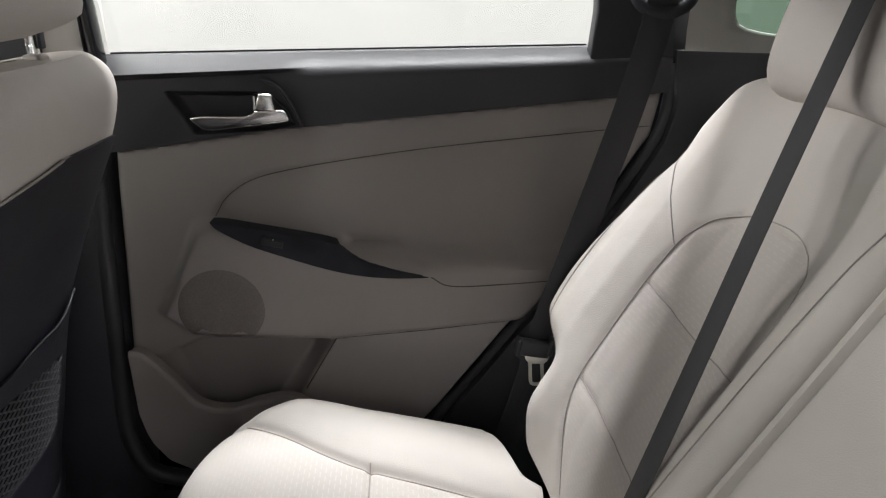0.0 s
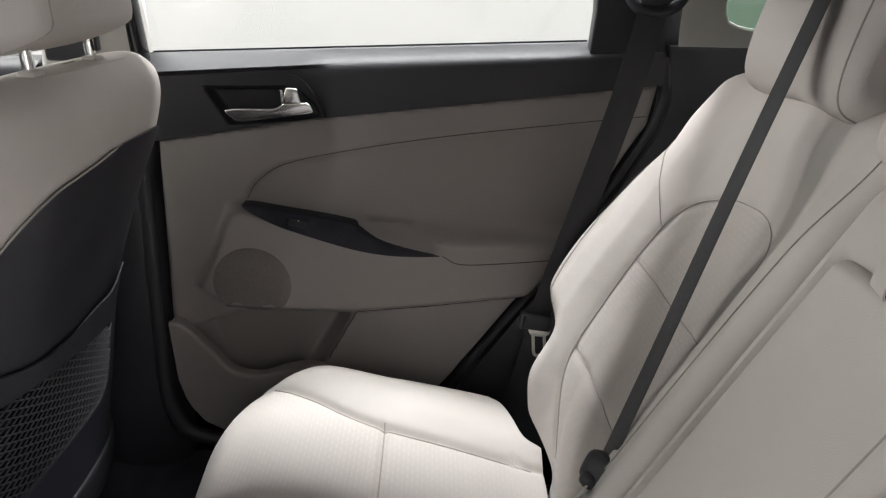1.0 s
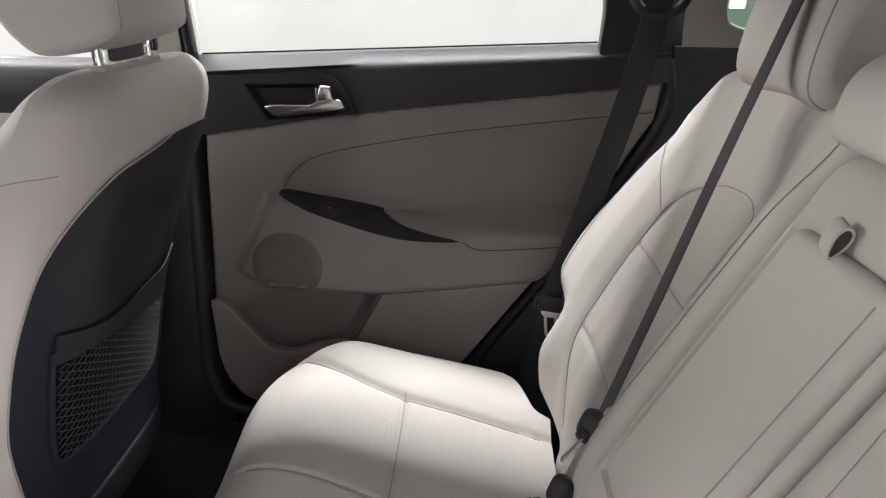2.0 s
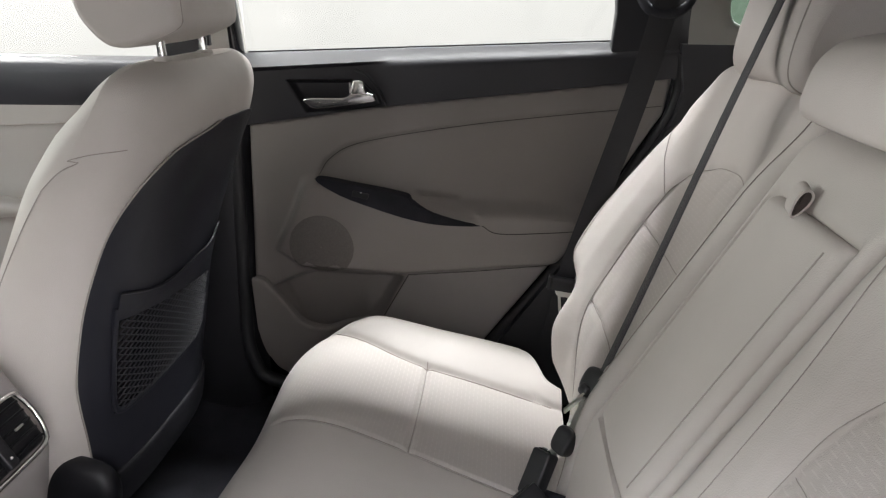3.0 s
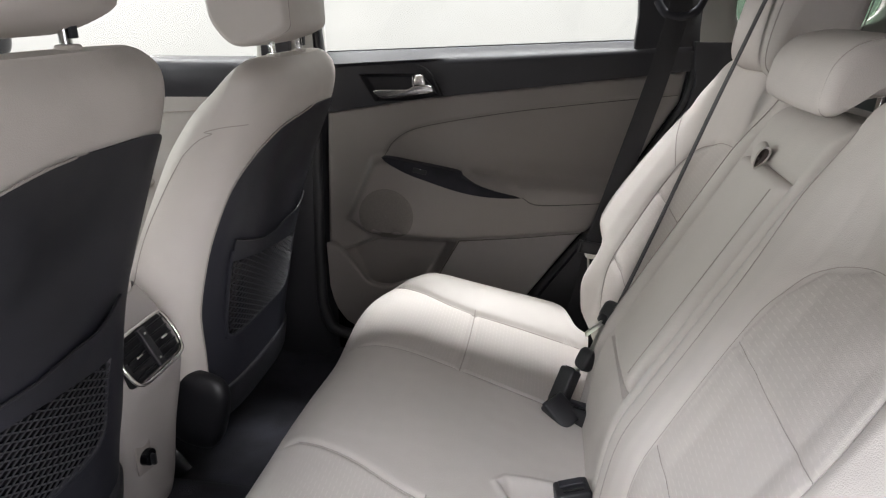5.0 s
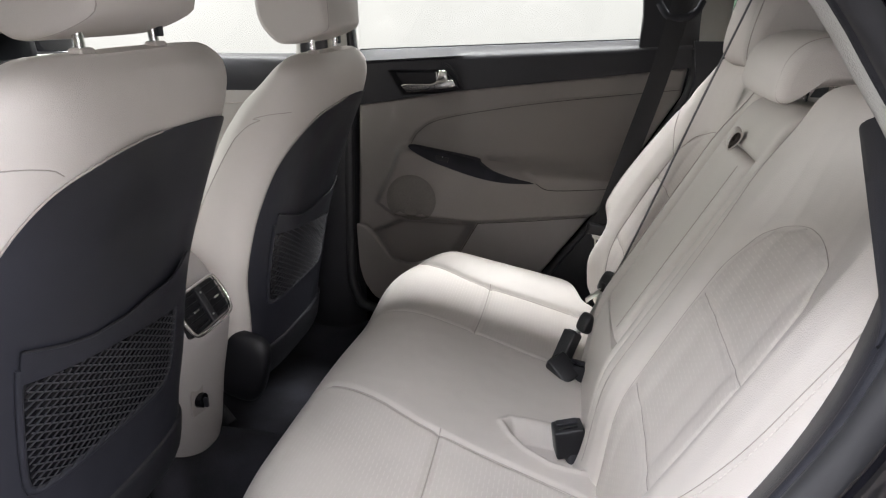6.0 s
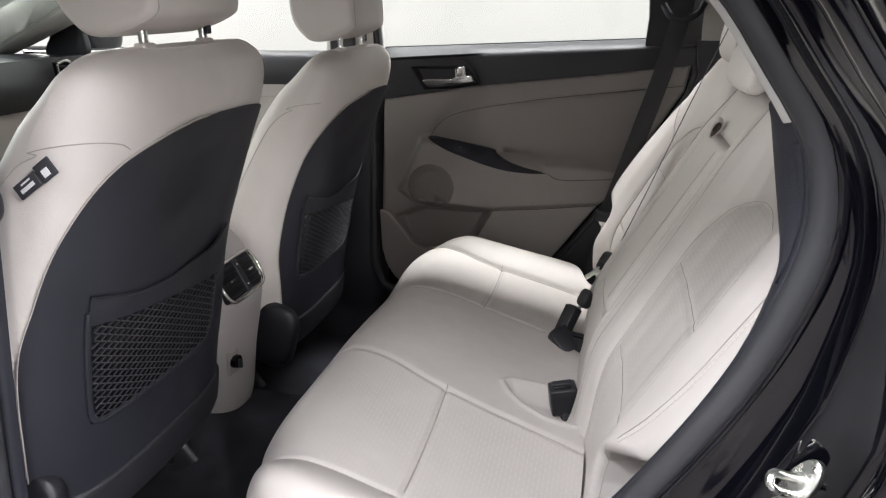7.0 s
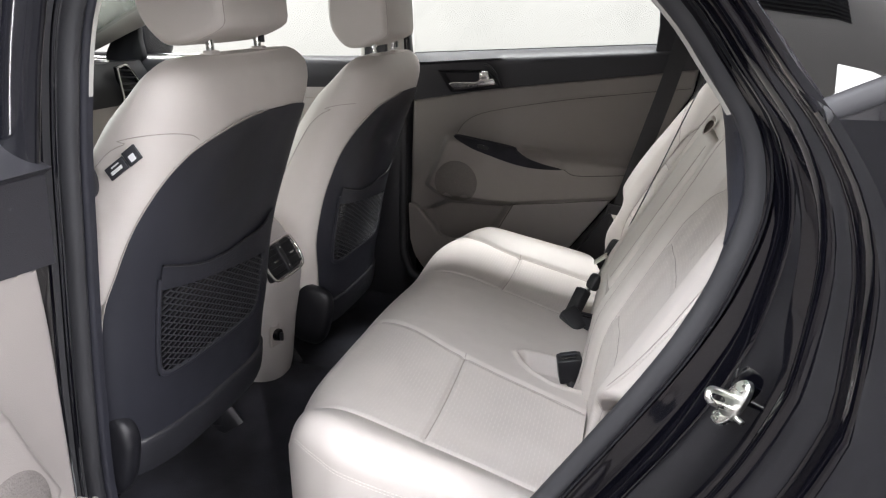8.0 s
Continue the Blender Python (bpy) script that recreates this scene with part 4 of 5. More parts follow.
    band = [[back_pt(y, net_z(y) + k * (hem_z(y) - net_z(y)), 0.0055 + 0.001 * math.sin(k * 3.14) + 0.006 * math.exp(-((y - 0.12) / 0.035) ** 2) * k ** 2) for y in ysb] for k in np.linspace(0, 1, 9)]
    part("hem", sheet("h", band, flip=True, thick=(-0.0018, 0, 0)), GREY, pocket, "dark elastic band")
    part("hem_edge", sweep("h", [np.array(p) for p in band[-1]], circle(0.0022, 8)), BLACK, pocket)
    outl = np.array([tuple(p) for p in rimp[8:-6]] + [(0.12, 0.772), (0.03, 0.782), (-0.07, 0.795), (-0.17, 0.812)])
    # added black sheet over the grey shell: the pocket's inner shade as colour
    shade_sheet = [[back_pt(y, z, 0.0009) for y in np.linspace(-0.172, 0.156, 30)] for z in np.linspace(0.633, 0.815, 16)]
    part("pocket_shade", sheet("k", shade_sheet, flip=True), GLOSSBLK, pocket)
    verts, faces = [], []
    for d in (1, -1):
        for c in np.arange(-0.9, 0.9, 0.0235):
            zz2 = np.linspace(0.62, 0.83, 90)
            yy = d * 1.9 * (zz2 - 0.72) + c
            idx = np.where(sd_poly(outl, yy, zz2) < -0.001)[0]
            if len(idx) < 6:
                continue
            pts = [back_pt(y, z, 0.0040 + 0.0006 * d) for y, z in zip(yy[idx[0]:idx[-1] + 1:3], zz2[idx[0]:idx[-1] + 1:3])]
            if len(pts) < 2:
                continue
            me = sweep("n", pts, circle(0.0013, 5))
            o = len(verts)
            verts += [v.co[:] for v in me.vertices]
            faces += [tuple(o + i for i in p.vertices) for p in me.polygons]
            bpy.data.meshes.remove(me)
    tagged(part("netting", mesh_of("n", verts, faces), NET, pocket), kind="stuff")
    # seam across the shoulders
    def on_side(pts, r):
        """A seam through points (length round from the rear's middle, height) of the seat back."""
        q = []
        for l, z in spline(pts, 30):
            ring_ = seat_ring(z, fine, 0.0004)
            arc = np.concatenate([[0], np.cumsum(np.linalg.norm(np.diff(ring_[:, :2], axis=0), axis=1))])
            arc -= np.interp(math.pi / 2, fine, arc)
            q.append(seat_ring(z, np.array([np.interp(l, arc, fine)]), 0.0004)[0] + np.array([0, cy, 0]))
        part("seam", sweep("m", q, circle(r, 5)), SEAM, back)

    on_side(([(0.158, 1.068), (0.175, 1.078)] if outer < 0 else []) + [(0.216, 1.084), (0.266, 1.079), (0.32, 1.06), (0.345, 1.03)], 0.0008)
    on_side([(0.345, 1.03), (0.37, 0.95), (0.392, 0.86), (0.40, 0.75), (0.40, 0.62)], 0.0009)
    # head restraint on two posts
    hy = cy - (0.012 if outer > 0 else 0.0)
    prof_h = [(x, z - 0.1 * dz) for x, z in FRONT_HEAD]
    hr = part("headrest", head_pad(prof_h, hy, 0.112, -0.012, 0.0, 0.016), LEATHER, s, "beige leather head restraint")
    end_seam(prof_h, hy, -0.102, -0.010, hr, 0.0009)
    for y in (-0.074, 0.074):
        post = part("headrest_post", sweep("p", [(-0.374, hy + y, 1.15), (-0.380, hy + y, 1.28)], circle(0.0065, 12)), CHROME, s, "chrome headrest post")
        part("guide", box("g", (-0.375, hy + y, 1.194), (0.020, 0.026, 0.010), 0.004), LEATHER, s)
        if y > 0:
            part("notched_sleeve", box("n", (-0.366, hy + y, 1.222), (0.004, 0.012, 0.034), 0.0015), GREY, post)
    # seat base, hinge covers, rails
    part("seat_cushion", pillow("c", (-0.78, cy, 0.56), (0.27, 0.25, 0.085), (4, 3)), LEATHER, s, "beige leather seat cushion")
    part("base_shell", box("b", (-0.76, cy, 0.47), (0.46, 0.44, 0.10), 0.03), BLACK, s)
    for sg in (-1, 1):
        if sg < 0:
            part("hinge_cover", pillow("h", (-0.535 - 0.045 * (outer < 0), cy - 0.228, 0.495), (0.060, 0.026, 0.088), (3.2, 3.0), (0, 14, 0), 0, (40, 22)), BLACK, s, "black plastic hinge cover")
        yr = cy + sg * 0.205
        part("seat_rail", box("r", (-0.92, yr, 0.335 - dz), (0.56, 0.04, 0.04), 0.006), BLACK, s)
        foot = part("rail_foot", sweep("r", spline([(-0.75, yr, 0.372 - dz), (-0.70, yr, 0.364 - dz), (-0.655, yr, 0.342 - dz), (-0.625, yr, 0.302 - dz)], 14), circle(0.046, 16, 0.014), up=(0, 1, 0)), FLAP, s, "satin grey rail foot cover")
        part("foot_ridge", sweep("r", spline([(-0.69, yr - 0.040, 0.372 - dz), (-0.655, yr - 0.030, 0.354 - dz), (-0.628, yr + 0.004, 0.322 - dz)], 10), circle(0.0022, 6)), GREY, foot)
        part("rail_latch", box("l", (-0.70, yr + 0.060, 0.392 - dz), (0.062, 0.046, 0.066), 0.012, (0, 20, 0)), GLOSSBLK, foot)
        part("latch_lever", box("l", (-0.672, yr + 0.088, 0.415 - dz), (0.034, 0.026, 0.028), 0.007, (0, 35, 10)), GLOSSBLK, foot)
        part("latch_spring", sweep("l", [(-0.68, yr + 0.05, 0.40 - dz), (-0.655, yr + 0.055, 0.375 - dz), (-0.66, yr + 0.05, 0.345 - dz)], circle(0.006, 8)), GLOSSBLK, foot)
    s.location = s.location + Vector((dx, 0, dz))
    return s


build_front_seat(0.385, 0, 0, 1, "beige leather front seat with dark grey plastic back shell")
build_front_seat(-0.357, 0.003, 0.048, -1, "raised beige leather front seat with dark grey plastic back shell")
# airbag tag on the side of the near seat
tag_t = thing("airbag_tag", (-0.44, -0.60, 1.09), "black fabric airbag tag with white print on the seat side", "label")
tm = Matrix.Translation((-0.437, -0.5935, 1.090)) @ Matrix.Rotation(radians(-34), 4, "Y")


def flat_box(c, size, m, r=0.001):
    bm = box("t", c, size, r)
    bmesh.ops.transform(bm, matrix=m, verts=bm.verts)
    return bm


part("tag", flat_box((-0.016, 0, 0), (0.042, 0.004, 0.020), tm), TAG, tag_t)
part("tag", flat_box((0.022, 0, 0.001), (0.028, 0.004, 0.024), tm), TAG, tag_t)
for u, w, h in ((-0.016, 0.026, 0.005), (-0.014, 0.018, 0.002), (0.022, 0.012, 0.010)):
    part("print", flat_box((u, -0.0021, -0.002 if h > 0.003 else 0.005), (w, 0.0008, h), tm, 0), WHITE, tag_t)


# ---- centre console ----
con = thing("centre_console", (-0.75, 0, 0.36), "beige plastic centre console with rear air vents", "console")
zs = np.linspace(0.37, 0.80, 30)
cw = lambda z: np.interp(z, [0.37, 0.45, 0.60, 0.70, 0.80], [0.056, 0.076, 0.104, 0.112, 0.105])
cxr = lambda z: np.interp(z, [0.37, 0.42, 0.50, 0.62, 0.66, 0.70, 0.775, 0.80], [-0.545, -0.532, -0.525, -0.518, -0.512, -0.523, -0.560, -0.585])
ang = np.linspace(-math.pi / 2, math.pi / 2, 40)
P = []
for z in zs:
    w, xr = float(cw(z)), float(cxr(z))
    row = [(-1.1, -w, z)]
    d = 0.05 + 0.045 * float(smooth(0.63, 0.50, np.array(z)))
    e = 0.55 + 0.25 * float(smooth(0.63, 0.50, np.array(z)))
    row += [(xr - d + d * abs(math.cos(a)) ** 0.5, w * math.copysign(abs(math.sin(a)) ** e, math.sin(a)), z) for a in ang]
    row.append((-1.1, w, z))
    P.append(row)
part("console_body", sheet("c", P, flip=True), BEIGE_L, con, "beige console shell")
part("armrest_lid", pillow("l", (-0.76, 0, 0.805), (0.18, 0.105, 0.035), (4.5, 3)), LEATHER, con, "padded beige console lid")
vm = Matrix.Translation((-0.5325, 0.0, 0.716)) @ Matrix.Rotation(radians(-28), 4, "Y") @ Matrix.Diagonal((1, 0.95, 0.92, 1))


def vbox(c, size, r, mat, name, parent, label=""):
    return part(name, flat_box(c, size, vm, r), mat, parent, label)


vent = vbox((-0.004, 0, 0), (0.03, 0.158, 0.090), 0.012, CAVITY, "air_vent", con, "twin rear air vents with chrome rim")
rimpts = [(0.012, y, z) for y, z in spline([(-0.078, -0.034), (-0.060, -0.047), (0.0, -0.049), (0.060, -0.047), (0.078, -0.034), (0.084, 0.0), (0.078, 0.036), (0.065, 0.045), (0, 0.046), (-0.065, 0.045), (-0.078, 0.036), (-0.084, 0.0)], 60, True)]
part("chrome_rim", sweep("r", [vm @ Vector(p) for p in rimpts], circle(0.0036, 8), closed=True), CHROME, vent, "satin chrome vent rim")
for sg in (-1, 1):
    for k in range(5):
        vbox((0.0115, sg * 0.041, -0.032 + 0.016 * k), (0.009, 0.056, 0.004), 0.001, CAVITY, "slat", vent)
    vbox((0.018, sg * 0.041, 0.0), (0.004, 0.016, 0.004), 0.0012, STEEL, "slider", vent)
vbox((0.013, 0, 0), (0.012, 0.02, 0.082), 0.003, BLACK, "divider", vent)
vbox((0.0195, 0, 0.028), (0.003, 0.004, 0.004), 0.001, STEEL, "button", vent)
vbox((0.0195, 0, -0.026), (0.003, 0.004, 0.004), 0.001, STEEL, "button", vent)
# flat darker plate in place of a scoop, its shade put into the colour
part("outlet_shade", box("o", (-0.5295, -0.056, 0.533), (0.006, 0.034, 0.062), 0.0028, (0, 0, -14)), BEIGE, con)
out_m = Matrix.Translation((-0.527, -0.052, 0.532)) @ Matrix.Rotation(radians(90), 4, "Y")
bm = bmesh.new()
bmesh.ops.create_cone(bm, cap_ends=True, segments=24, radius1=0.017, radius2=0.015, depth=0.02, matrix=out_m)
part("power_outlet", bm, GLOSSBLK, con, "black power outlet cap")
part("outlet_tab", box("t", (-0.514, -0.052, 0.528), (0.012, 0.008, 0.022), 0.003), BLACK, con)

# ---- dashboard ----
dash = thing("dashboard", (-1.6, 0, 0.6), "black dashboard with a chrome framed air vent", "dashboard")
part("dash_top", sheet("d", [[(x, y, 1.155 - 0.05 * ((x + 1.62) / 0.3) ** 2 - 0.02 * (abs(y) / 0.7) ** 2) for y in np.linspace(-0.68, 0.70, 24)] for x in np.linspace(-1.95, -1.43, 14)], thick=(0, 0, -0.1)), GREY, dash, "dark dashboard top")
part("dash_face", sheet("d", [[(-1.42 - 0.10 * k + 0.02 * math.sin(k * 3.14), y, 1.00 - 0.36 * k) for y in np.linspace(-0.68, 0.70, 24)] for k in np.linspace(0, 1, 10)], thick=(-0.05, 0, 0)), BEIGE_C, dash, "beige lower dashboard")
part("dash_band", sheet("d", [[(-1.43 + 0.035 * math.sin(k * 2.6), y, 1.135 - 0.14 * k) for y in np.linspace(-0.68, 0.70, 24)] for k in np.linspace(0, 1, 12)], thick=(-0.04, 0, 0)), BLACK, dash, "black dashboard band")
dvm = Matrix.Translation((-1.395, 0.575, 1.067)) @ Matrix.Rotation(radians(8), 4, "Y")
quad = [(-0.052, 0.058), (-0.012, 0.062), (0.050, 0.0), (0.036, -0.050), (-0.020, -0.062)]
bm = prism("v", [tuple(p) for p in quad], "x", -0.01, 0.010, 0.002)
bmesh.ops.transform(bm, matrix=dvm, verts=bm.verts)
vent2 = part("air_vent", bm, GLOSSBLK, dash, "corner air vent")
part("chrome_rim", sweep("r", [dvm @ Vector((0.012, y, z)) for y, z in spline([(-0.054, 0.052), (-0.046, 0.060), (-0.012, 0.063), (0.018, 0.036), (0.050, 0.0), (0.044, -0.028), (0.034, -0.052), (0.006, -0.060), (-0.022, -0.063), (-0.036, -0.02)], 50, True)], circle(0.0045, 10), closed=True), CHROME, vent2)
for k in range(5):
    z = -0.044 + 0.022 * k
    y0, y1 = -0.024 - 0.28 * (z + 0.06), float(np.interp(z, [-0.05, 0.0, 0.06], [0.034, 0.046, -0.012]))
    part("slat", flat_box((0.012, (y0 + y1) / 2, z), (0.008, y1 - y0 - 0.006, 0.005), dvm @ Matrix.Rotation(radians(-6), 4, "X")), BLACK, vent2)
part("firewall", box("f", (-2.0, 0, 0.6), (0.1, 1.5, 0.9), 0.02), BLACK, car)

# ---- rear bench cushion ----
ZT = spline([(-0.286, 0.43), (-0.285, 0.47), (-0.280, 0.52), (-0.266, 0.568), (-0.240, 0.604), (-0.205, 0.627), (-0.160, 0.639), (-0.10, 0.638), (0.0, 0.622), (0.12, 0.600), (0.24, 0.575), (0.30, 0.56)], 160).T
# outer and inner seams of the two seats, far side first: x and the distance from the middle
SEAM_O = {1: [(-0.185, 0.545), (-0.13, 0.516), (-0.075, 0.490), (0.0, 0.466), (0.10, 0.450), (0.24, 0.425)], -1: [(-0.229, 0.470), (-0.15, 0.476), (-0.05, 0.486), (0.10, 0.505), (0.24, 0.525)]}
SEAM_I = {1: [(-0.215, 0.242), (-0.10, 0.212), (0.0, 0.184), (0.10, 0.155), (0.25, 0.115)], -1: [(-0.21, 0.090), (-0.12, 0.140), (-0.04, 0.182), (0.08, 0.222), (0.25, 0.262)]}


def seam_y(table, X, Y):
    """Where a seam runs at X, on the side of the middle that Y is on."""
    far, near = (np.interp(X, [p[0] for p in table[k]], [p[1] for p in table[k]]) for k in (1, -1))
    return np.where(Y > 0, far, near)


POCKET = [(0.10, -0.123), (0.115, -0.150), (0.142, -0.177), (0.185, -0.197), (0.24, -0.195), (0.24, -0.10), (0.19, -0.098), (0.147, -0.103), (0.112, -0.110)]


def cushion_z(X, Y):
    A = np.abs(Y)
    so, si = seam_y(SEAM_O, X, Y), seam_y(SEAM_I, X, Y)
    z = np.interp(X, ZT[0], ZT[1])
    t = np.clip((A - si) / (so - si), 0, 1)
    dish = np.where((A > si) & (A < so), -0.011 * np.sin(np.pi * t) ** 0.8 - 0.012 * t * smooth(-0.22, -0.02, X), 0)
    bol = np.where(A >= so, -0.012 * smooth(-0.22, -0.02, X) + 0.036 * np.sin(np.clip((A - so) / 0.11, 0, 1) * np.pi * 0.62), 0)
    mid = np.where(A <= si, 0.004 * np.cos(A / si * 1.57), 0)
    fade = smooth(-0.28, -0.2, X)
    dp = sd_poly(POCKET, X, Y)
    z = z - 0.034 * smooth(0.0, -0.02, dp) + 0.004 * np.exp(-((dp - 0.004) / 0.005) ** 2)
    z = z + (dish + bol) * fade + mid
    for d, dep in ((np.abs(A - so), 0.006), (np.abs(A - si), 0.005), (np.where((A > si) & (A < so), np.abs(X), 1), 0.005)):
        z = z - dep * np.exp(-(d / 0.006) ** 2) * smooth(-0.26, -0.22, X)
    return z


rear = thing("rear_seat", (0, 0, 0.30), "beige leather rear bench seat with woven inserts and folded armrest", "car seat")
us = np.concatenate([np.linspace(-0.285, -0.20, 36), np.linspace(-0.20, 0.26, 150)[1:]])
vs = dense(-1, 1, 520, 0.06, 14)
yout = table([-0.285, -0.28, -0.265, -0.24, -0.20, -0.15, -0.08, 0.15, 0.185, 0.203, 0.216, 0.232, 0.26], [0.415, 0.448, 0.490, 0.532, 0.568, 0.590, 0.604, 0.60, 0.590, 0.565, 0.520, 0.482, 0.468])
X = np.repeat(us[:, None], len(vs), 1)
Y = vs[None] * yout(us)[:, None]
Zc = cushion_z(X, Y) - rounding((1 - np.abs(vs))[None] * yout(us)[:, None], 0.05 - 0.035 * smooth(0.17, 0.23, us)[:, None])
# the front edge swells forward before each seat
swell = table([-0.60, -0.50, -0.43, -0.38, -0.30, -0.18, -0.05, 0.08, 0.20, 0.28, 0.38, 0.47, 0.60], [-0.004, -0.006, -0.003, 0.011, 0.021, 0.021, 0.017, 0.012, 0.005, 0.006, 0.013, 0.018, 0.018])


def swollen(x, y):
    return x - swell(y) * smooth(-0.10, -0.25, x)


X = swollen(X, Y)
top = np.stack([X, Y, Zc], 2)
# skirt down to the floor pan
skirt_f = [top[0] + np.array([0.0, 0, -0.02]), top[0] + np.array([0.012, 0, -0.10]), top[0] + np.array([0.03, 0, -0.16])]
full = np.concatenate([np.array(skirt_f)[::-1], top], 0)
left = full[:, :1] + np.zeros((1, 3, 1)) + np.array([[[0, 0, -0.26], [0, 0, -0.14], [0, 0, -0.03]]])
left[:, :, 2] = np.maximum(left[:, :, 2], 0.30)
right = full[:, -1:] + np.array([[[0, 0, -0.03], [0, 0, -0.14], [0, 0, -0.26]]])
right[:, :, 2] = np.maximum(right[:, :, 2], 0.30)
full = np.concatenate([left, full, right], 1)
me = sheet("c", full, flip=False, uv=np.stack([full[:, :, 1], full[:, :, 0]], 2))
Af, Xf = np.abs(full[:, :, 1]), full[:, :, 0]
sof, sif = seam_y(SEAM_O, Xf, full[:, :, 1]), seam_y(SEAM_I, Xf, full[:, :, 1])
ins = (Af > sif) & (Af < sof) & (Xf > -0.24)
me.materials.append(LEATHER)
me.materials.append(FABRIC)
insf = ins.reshape(-1)
me.polygons.foreach_set("material_index", [1 if all(insf[v] for v in p.vertices) else 0 for p in me.polygons])
cush = part("cushion", me, LEATHER, rear, "beige leather cushion with woven inserts")


def on_cushion(pts, r, mat=None, n=60, lift=0.0):
    q = spline(pts, n)
    z = cushion_z(q[:, 0][None], q[:, 1][None])[0]
    return part("seam", sweep("s", np.stack([swollen(q[:, 0], q[:, 1]), q[:, 1], z + lift], 1), circle(r, 6)), mat or SEAM, cush)


cushion_edges = []
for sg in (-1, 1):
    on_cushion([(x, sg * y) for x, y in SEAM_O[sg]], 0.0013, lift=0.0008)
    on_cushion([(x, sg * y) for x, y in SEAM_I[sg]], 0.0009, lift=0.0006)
    on_cushion([(0.0, sg * 0.186), (0.0, sg * 0.33), (0.0, sg * 0.474)], 0.0011, lift=0.0008)
    e = []
    for x in np.linspace(-0.265, 0.2, 40):
        y = float(yout(x))
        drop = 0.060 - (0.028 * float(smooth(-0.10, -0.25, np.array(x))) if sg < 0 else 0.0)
        inset = 0.05 - math.sqrt(0.05 ** 2 - max(0.05 - drop, 0) ** 2)
        z = float(cushion_z(np.array([[x]]), np.array([[sg * (y - inset)]]))[0, 0]) - drop
        e.append((float(swollen(np.array(x), np.array(sg * y))), sg * (y - inset + 0.001), z))
    cushion_edges.append(e)

# ---- rear backrests ----
BD = np.array([0.478, 0.0, 0.878])
BN = np.array([-0.878, 0.0, 0.478])
B0 = np.array([0.174, 0.0, 0.58])


def bk(y, s, off):
    return B0 + BD * np.asarray(s)[..., None] + BN * np.asarray(off)[..., None] + np.array([0, 1.0, 0]) * np.asarray(y)[..., None]


INS = [(0.225, 0.02), (0.215, 0.222), (0.210, 0.392), (0.218, 0.47), (0.245, 0.520), (0.30, 0.548), (0.36, 0.550), (0.42, 0.535), (0.465, 0.49), (0.478, 0.42), (0.478, 0.30), (0.472, 0.20), (0.44, 0.10), (0.41, 0.02)]


def back_off(Y, S, sg=1):
    """How far the outer seat's back stands out from its plane; Y is the distance from the car's middle."""
    o = np.interp(Y, [0.12, 0.15, 0.19, 0.225, 0.27, 0.345, 0.42, 0.47, 0.52, 0.56, 0.60, 0.65], [-0.004, 0.004, -0.006, -0.028, -0.044, -0.05, -0.044, -0.026, 0.000, 0.012, 0.013, 0.008])
    if sg < 0:
        o = np.interp(Y, [0.12, 0.15, 0.19, 0.225, 0.27, 0.345, 0.42, 0.465, 0.50, 0.54, 0.58, 0.605, 0.65], [-0.004, 0.002, -0.008, -0.026, -0.036, -0.038, -0.032, -0.020, -0.010, -0.013, -0.022, -0.030, -0.05])
    flat = smooth(0.54, 0.66, S)
    o = o - 0.060 * smooth(0.21, -0.03, S)
    o = o * (1 - 0.75 * flat) - 0.008 * flat
    if sg > 0:
        o = o - 0.040 * smooth(0.262, 0.195, S) * smooth(0.50, 0.57, Y) + 0.016 * np.exp(-((S - 0.12) / 0.05) ** 2) * smooth(0.46, 0.53, Y)
    o = o + (0.012 if sg > 0 else 0.0) * np.exp(-((S - 0.30) / 0.14) ** 2) * smooth(0.45, 0.55, Y)
    d = sd_poly(INS, Y, S)
    o = o - 0.004 * np.exp(-(d / 0.005) ** 2) + 0.004 * smooth(0.0, -0.04, d)
    for s0 in (0.392, 0.222):
        o = o - 0.004 * np.exp(-((S - s0 + 0.01 * np.sin((Y - 0.21) / 0.27 * 3.14)) / 0.006) ** 2) * (d < 0)
    return o


HRP = [(0.482, 1.200), (0.486, 1.250), (0.504, 1.320), (0.529, 1.375), (0.564, 1.400), (0.609, 1.395), (0.634, 1.360), (0.629, 1.290), (0.609, 1.220), (0.574, 1.180), (0.529, 1.168), (0.496, 1.176)]


def stitches(path, parent, thread=0.0045, gap=0.0025, r=0.0009):
    """A row of separate short stitches along a path, joined into one part."""
    path = np.asarray(path, float)
    L = np.concatenate([[0], np.cumsum(np.linalg.norm(np.diff(path, axis=0), axis=1))])
    verts, faces = [], []
    for a in np.arange(0, L[-1] - thread, thread + gap):
        pts = [[np.interp(v, L, path[:, k]) for k in range(3)] for v in (a, a + thread / 2, a + thread)]
        me = sweep("t", pts, circle(r, 5), scale=(0.5, 1, 0.5))
        o = len(verts)
        verts += [v.co[:] for v in me.vertices]
        faces += [tuple(o + i for i in p.vertices) for p in me.polygons]
        bpy.data.meshes.remove(me)
    tagged(part("stitching", mesh_of("t", verts, faces), STITCH, parent), kind="stuff")


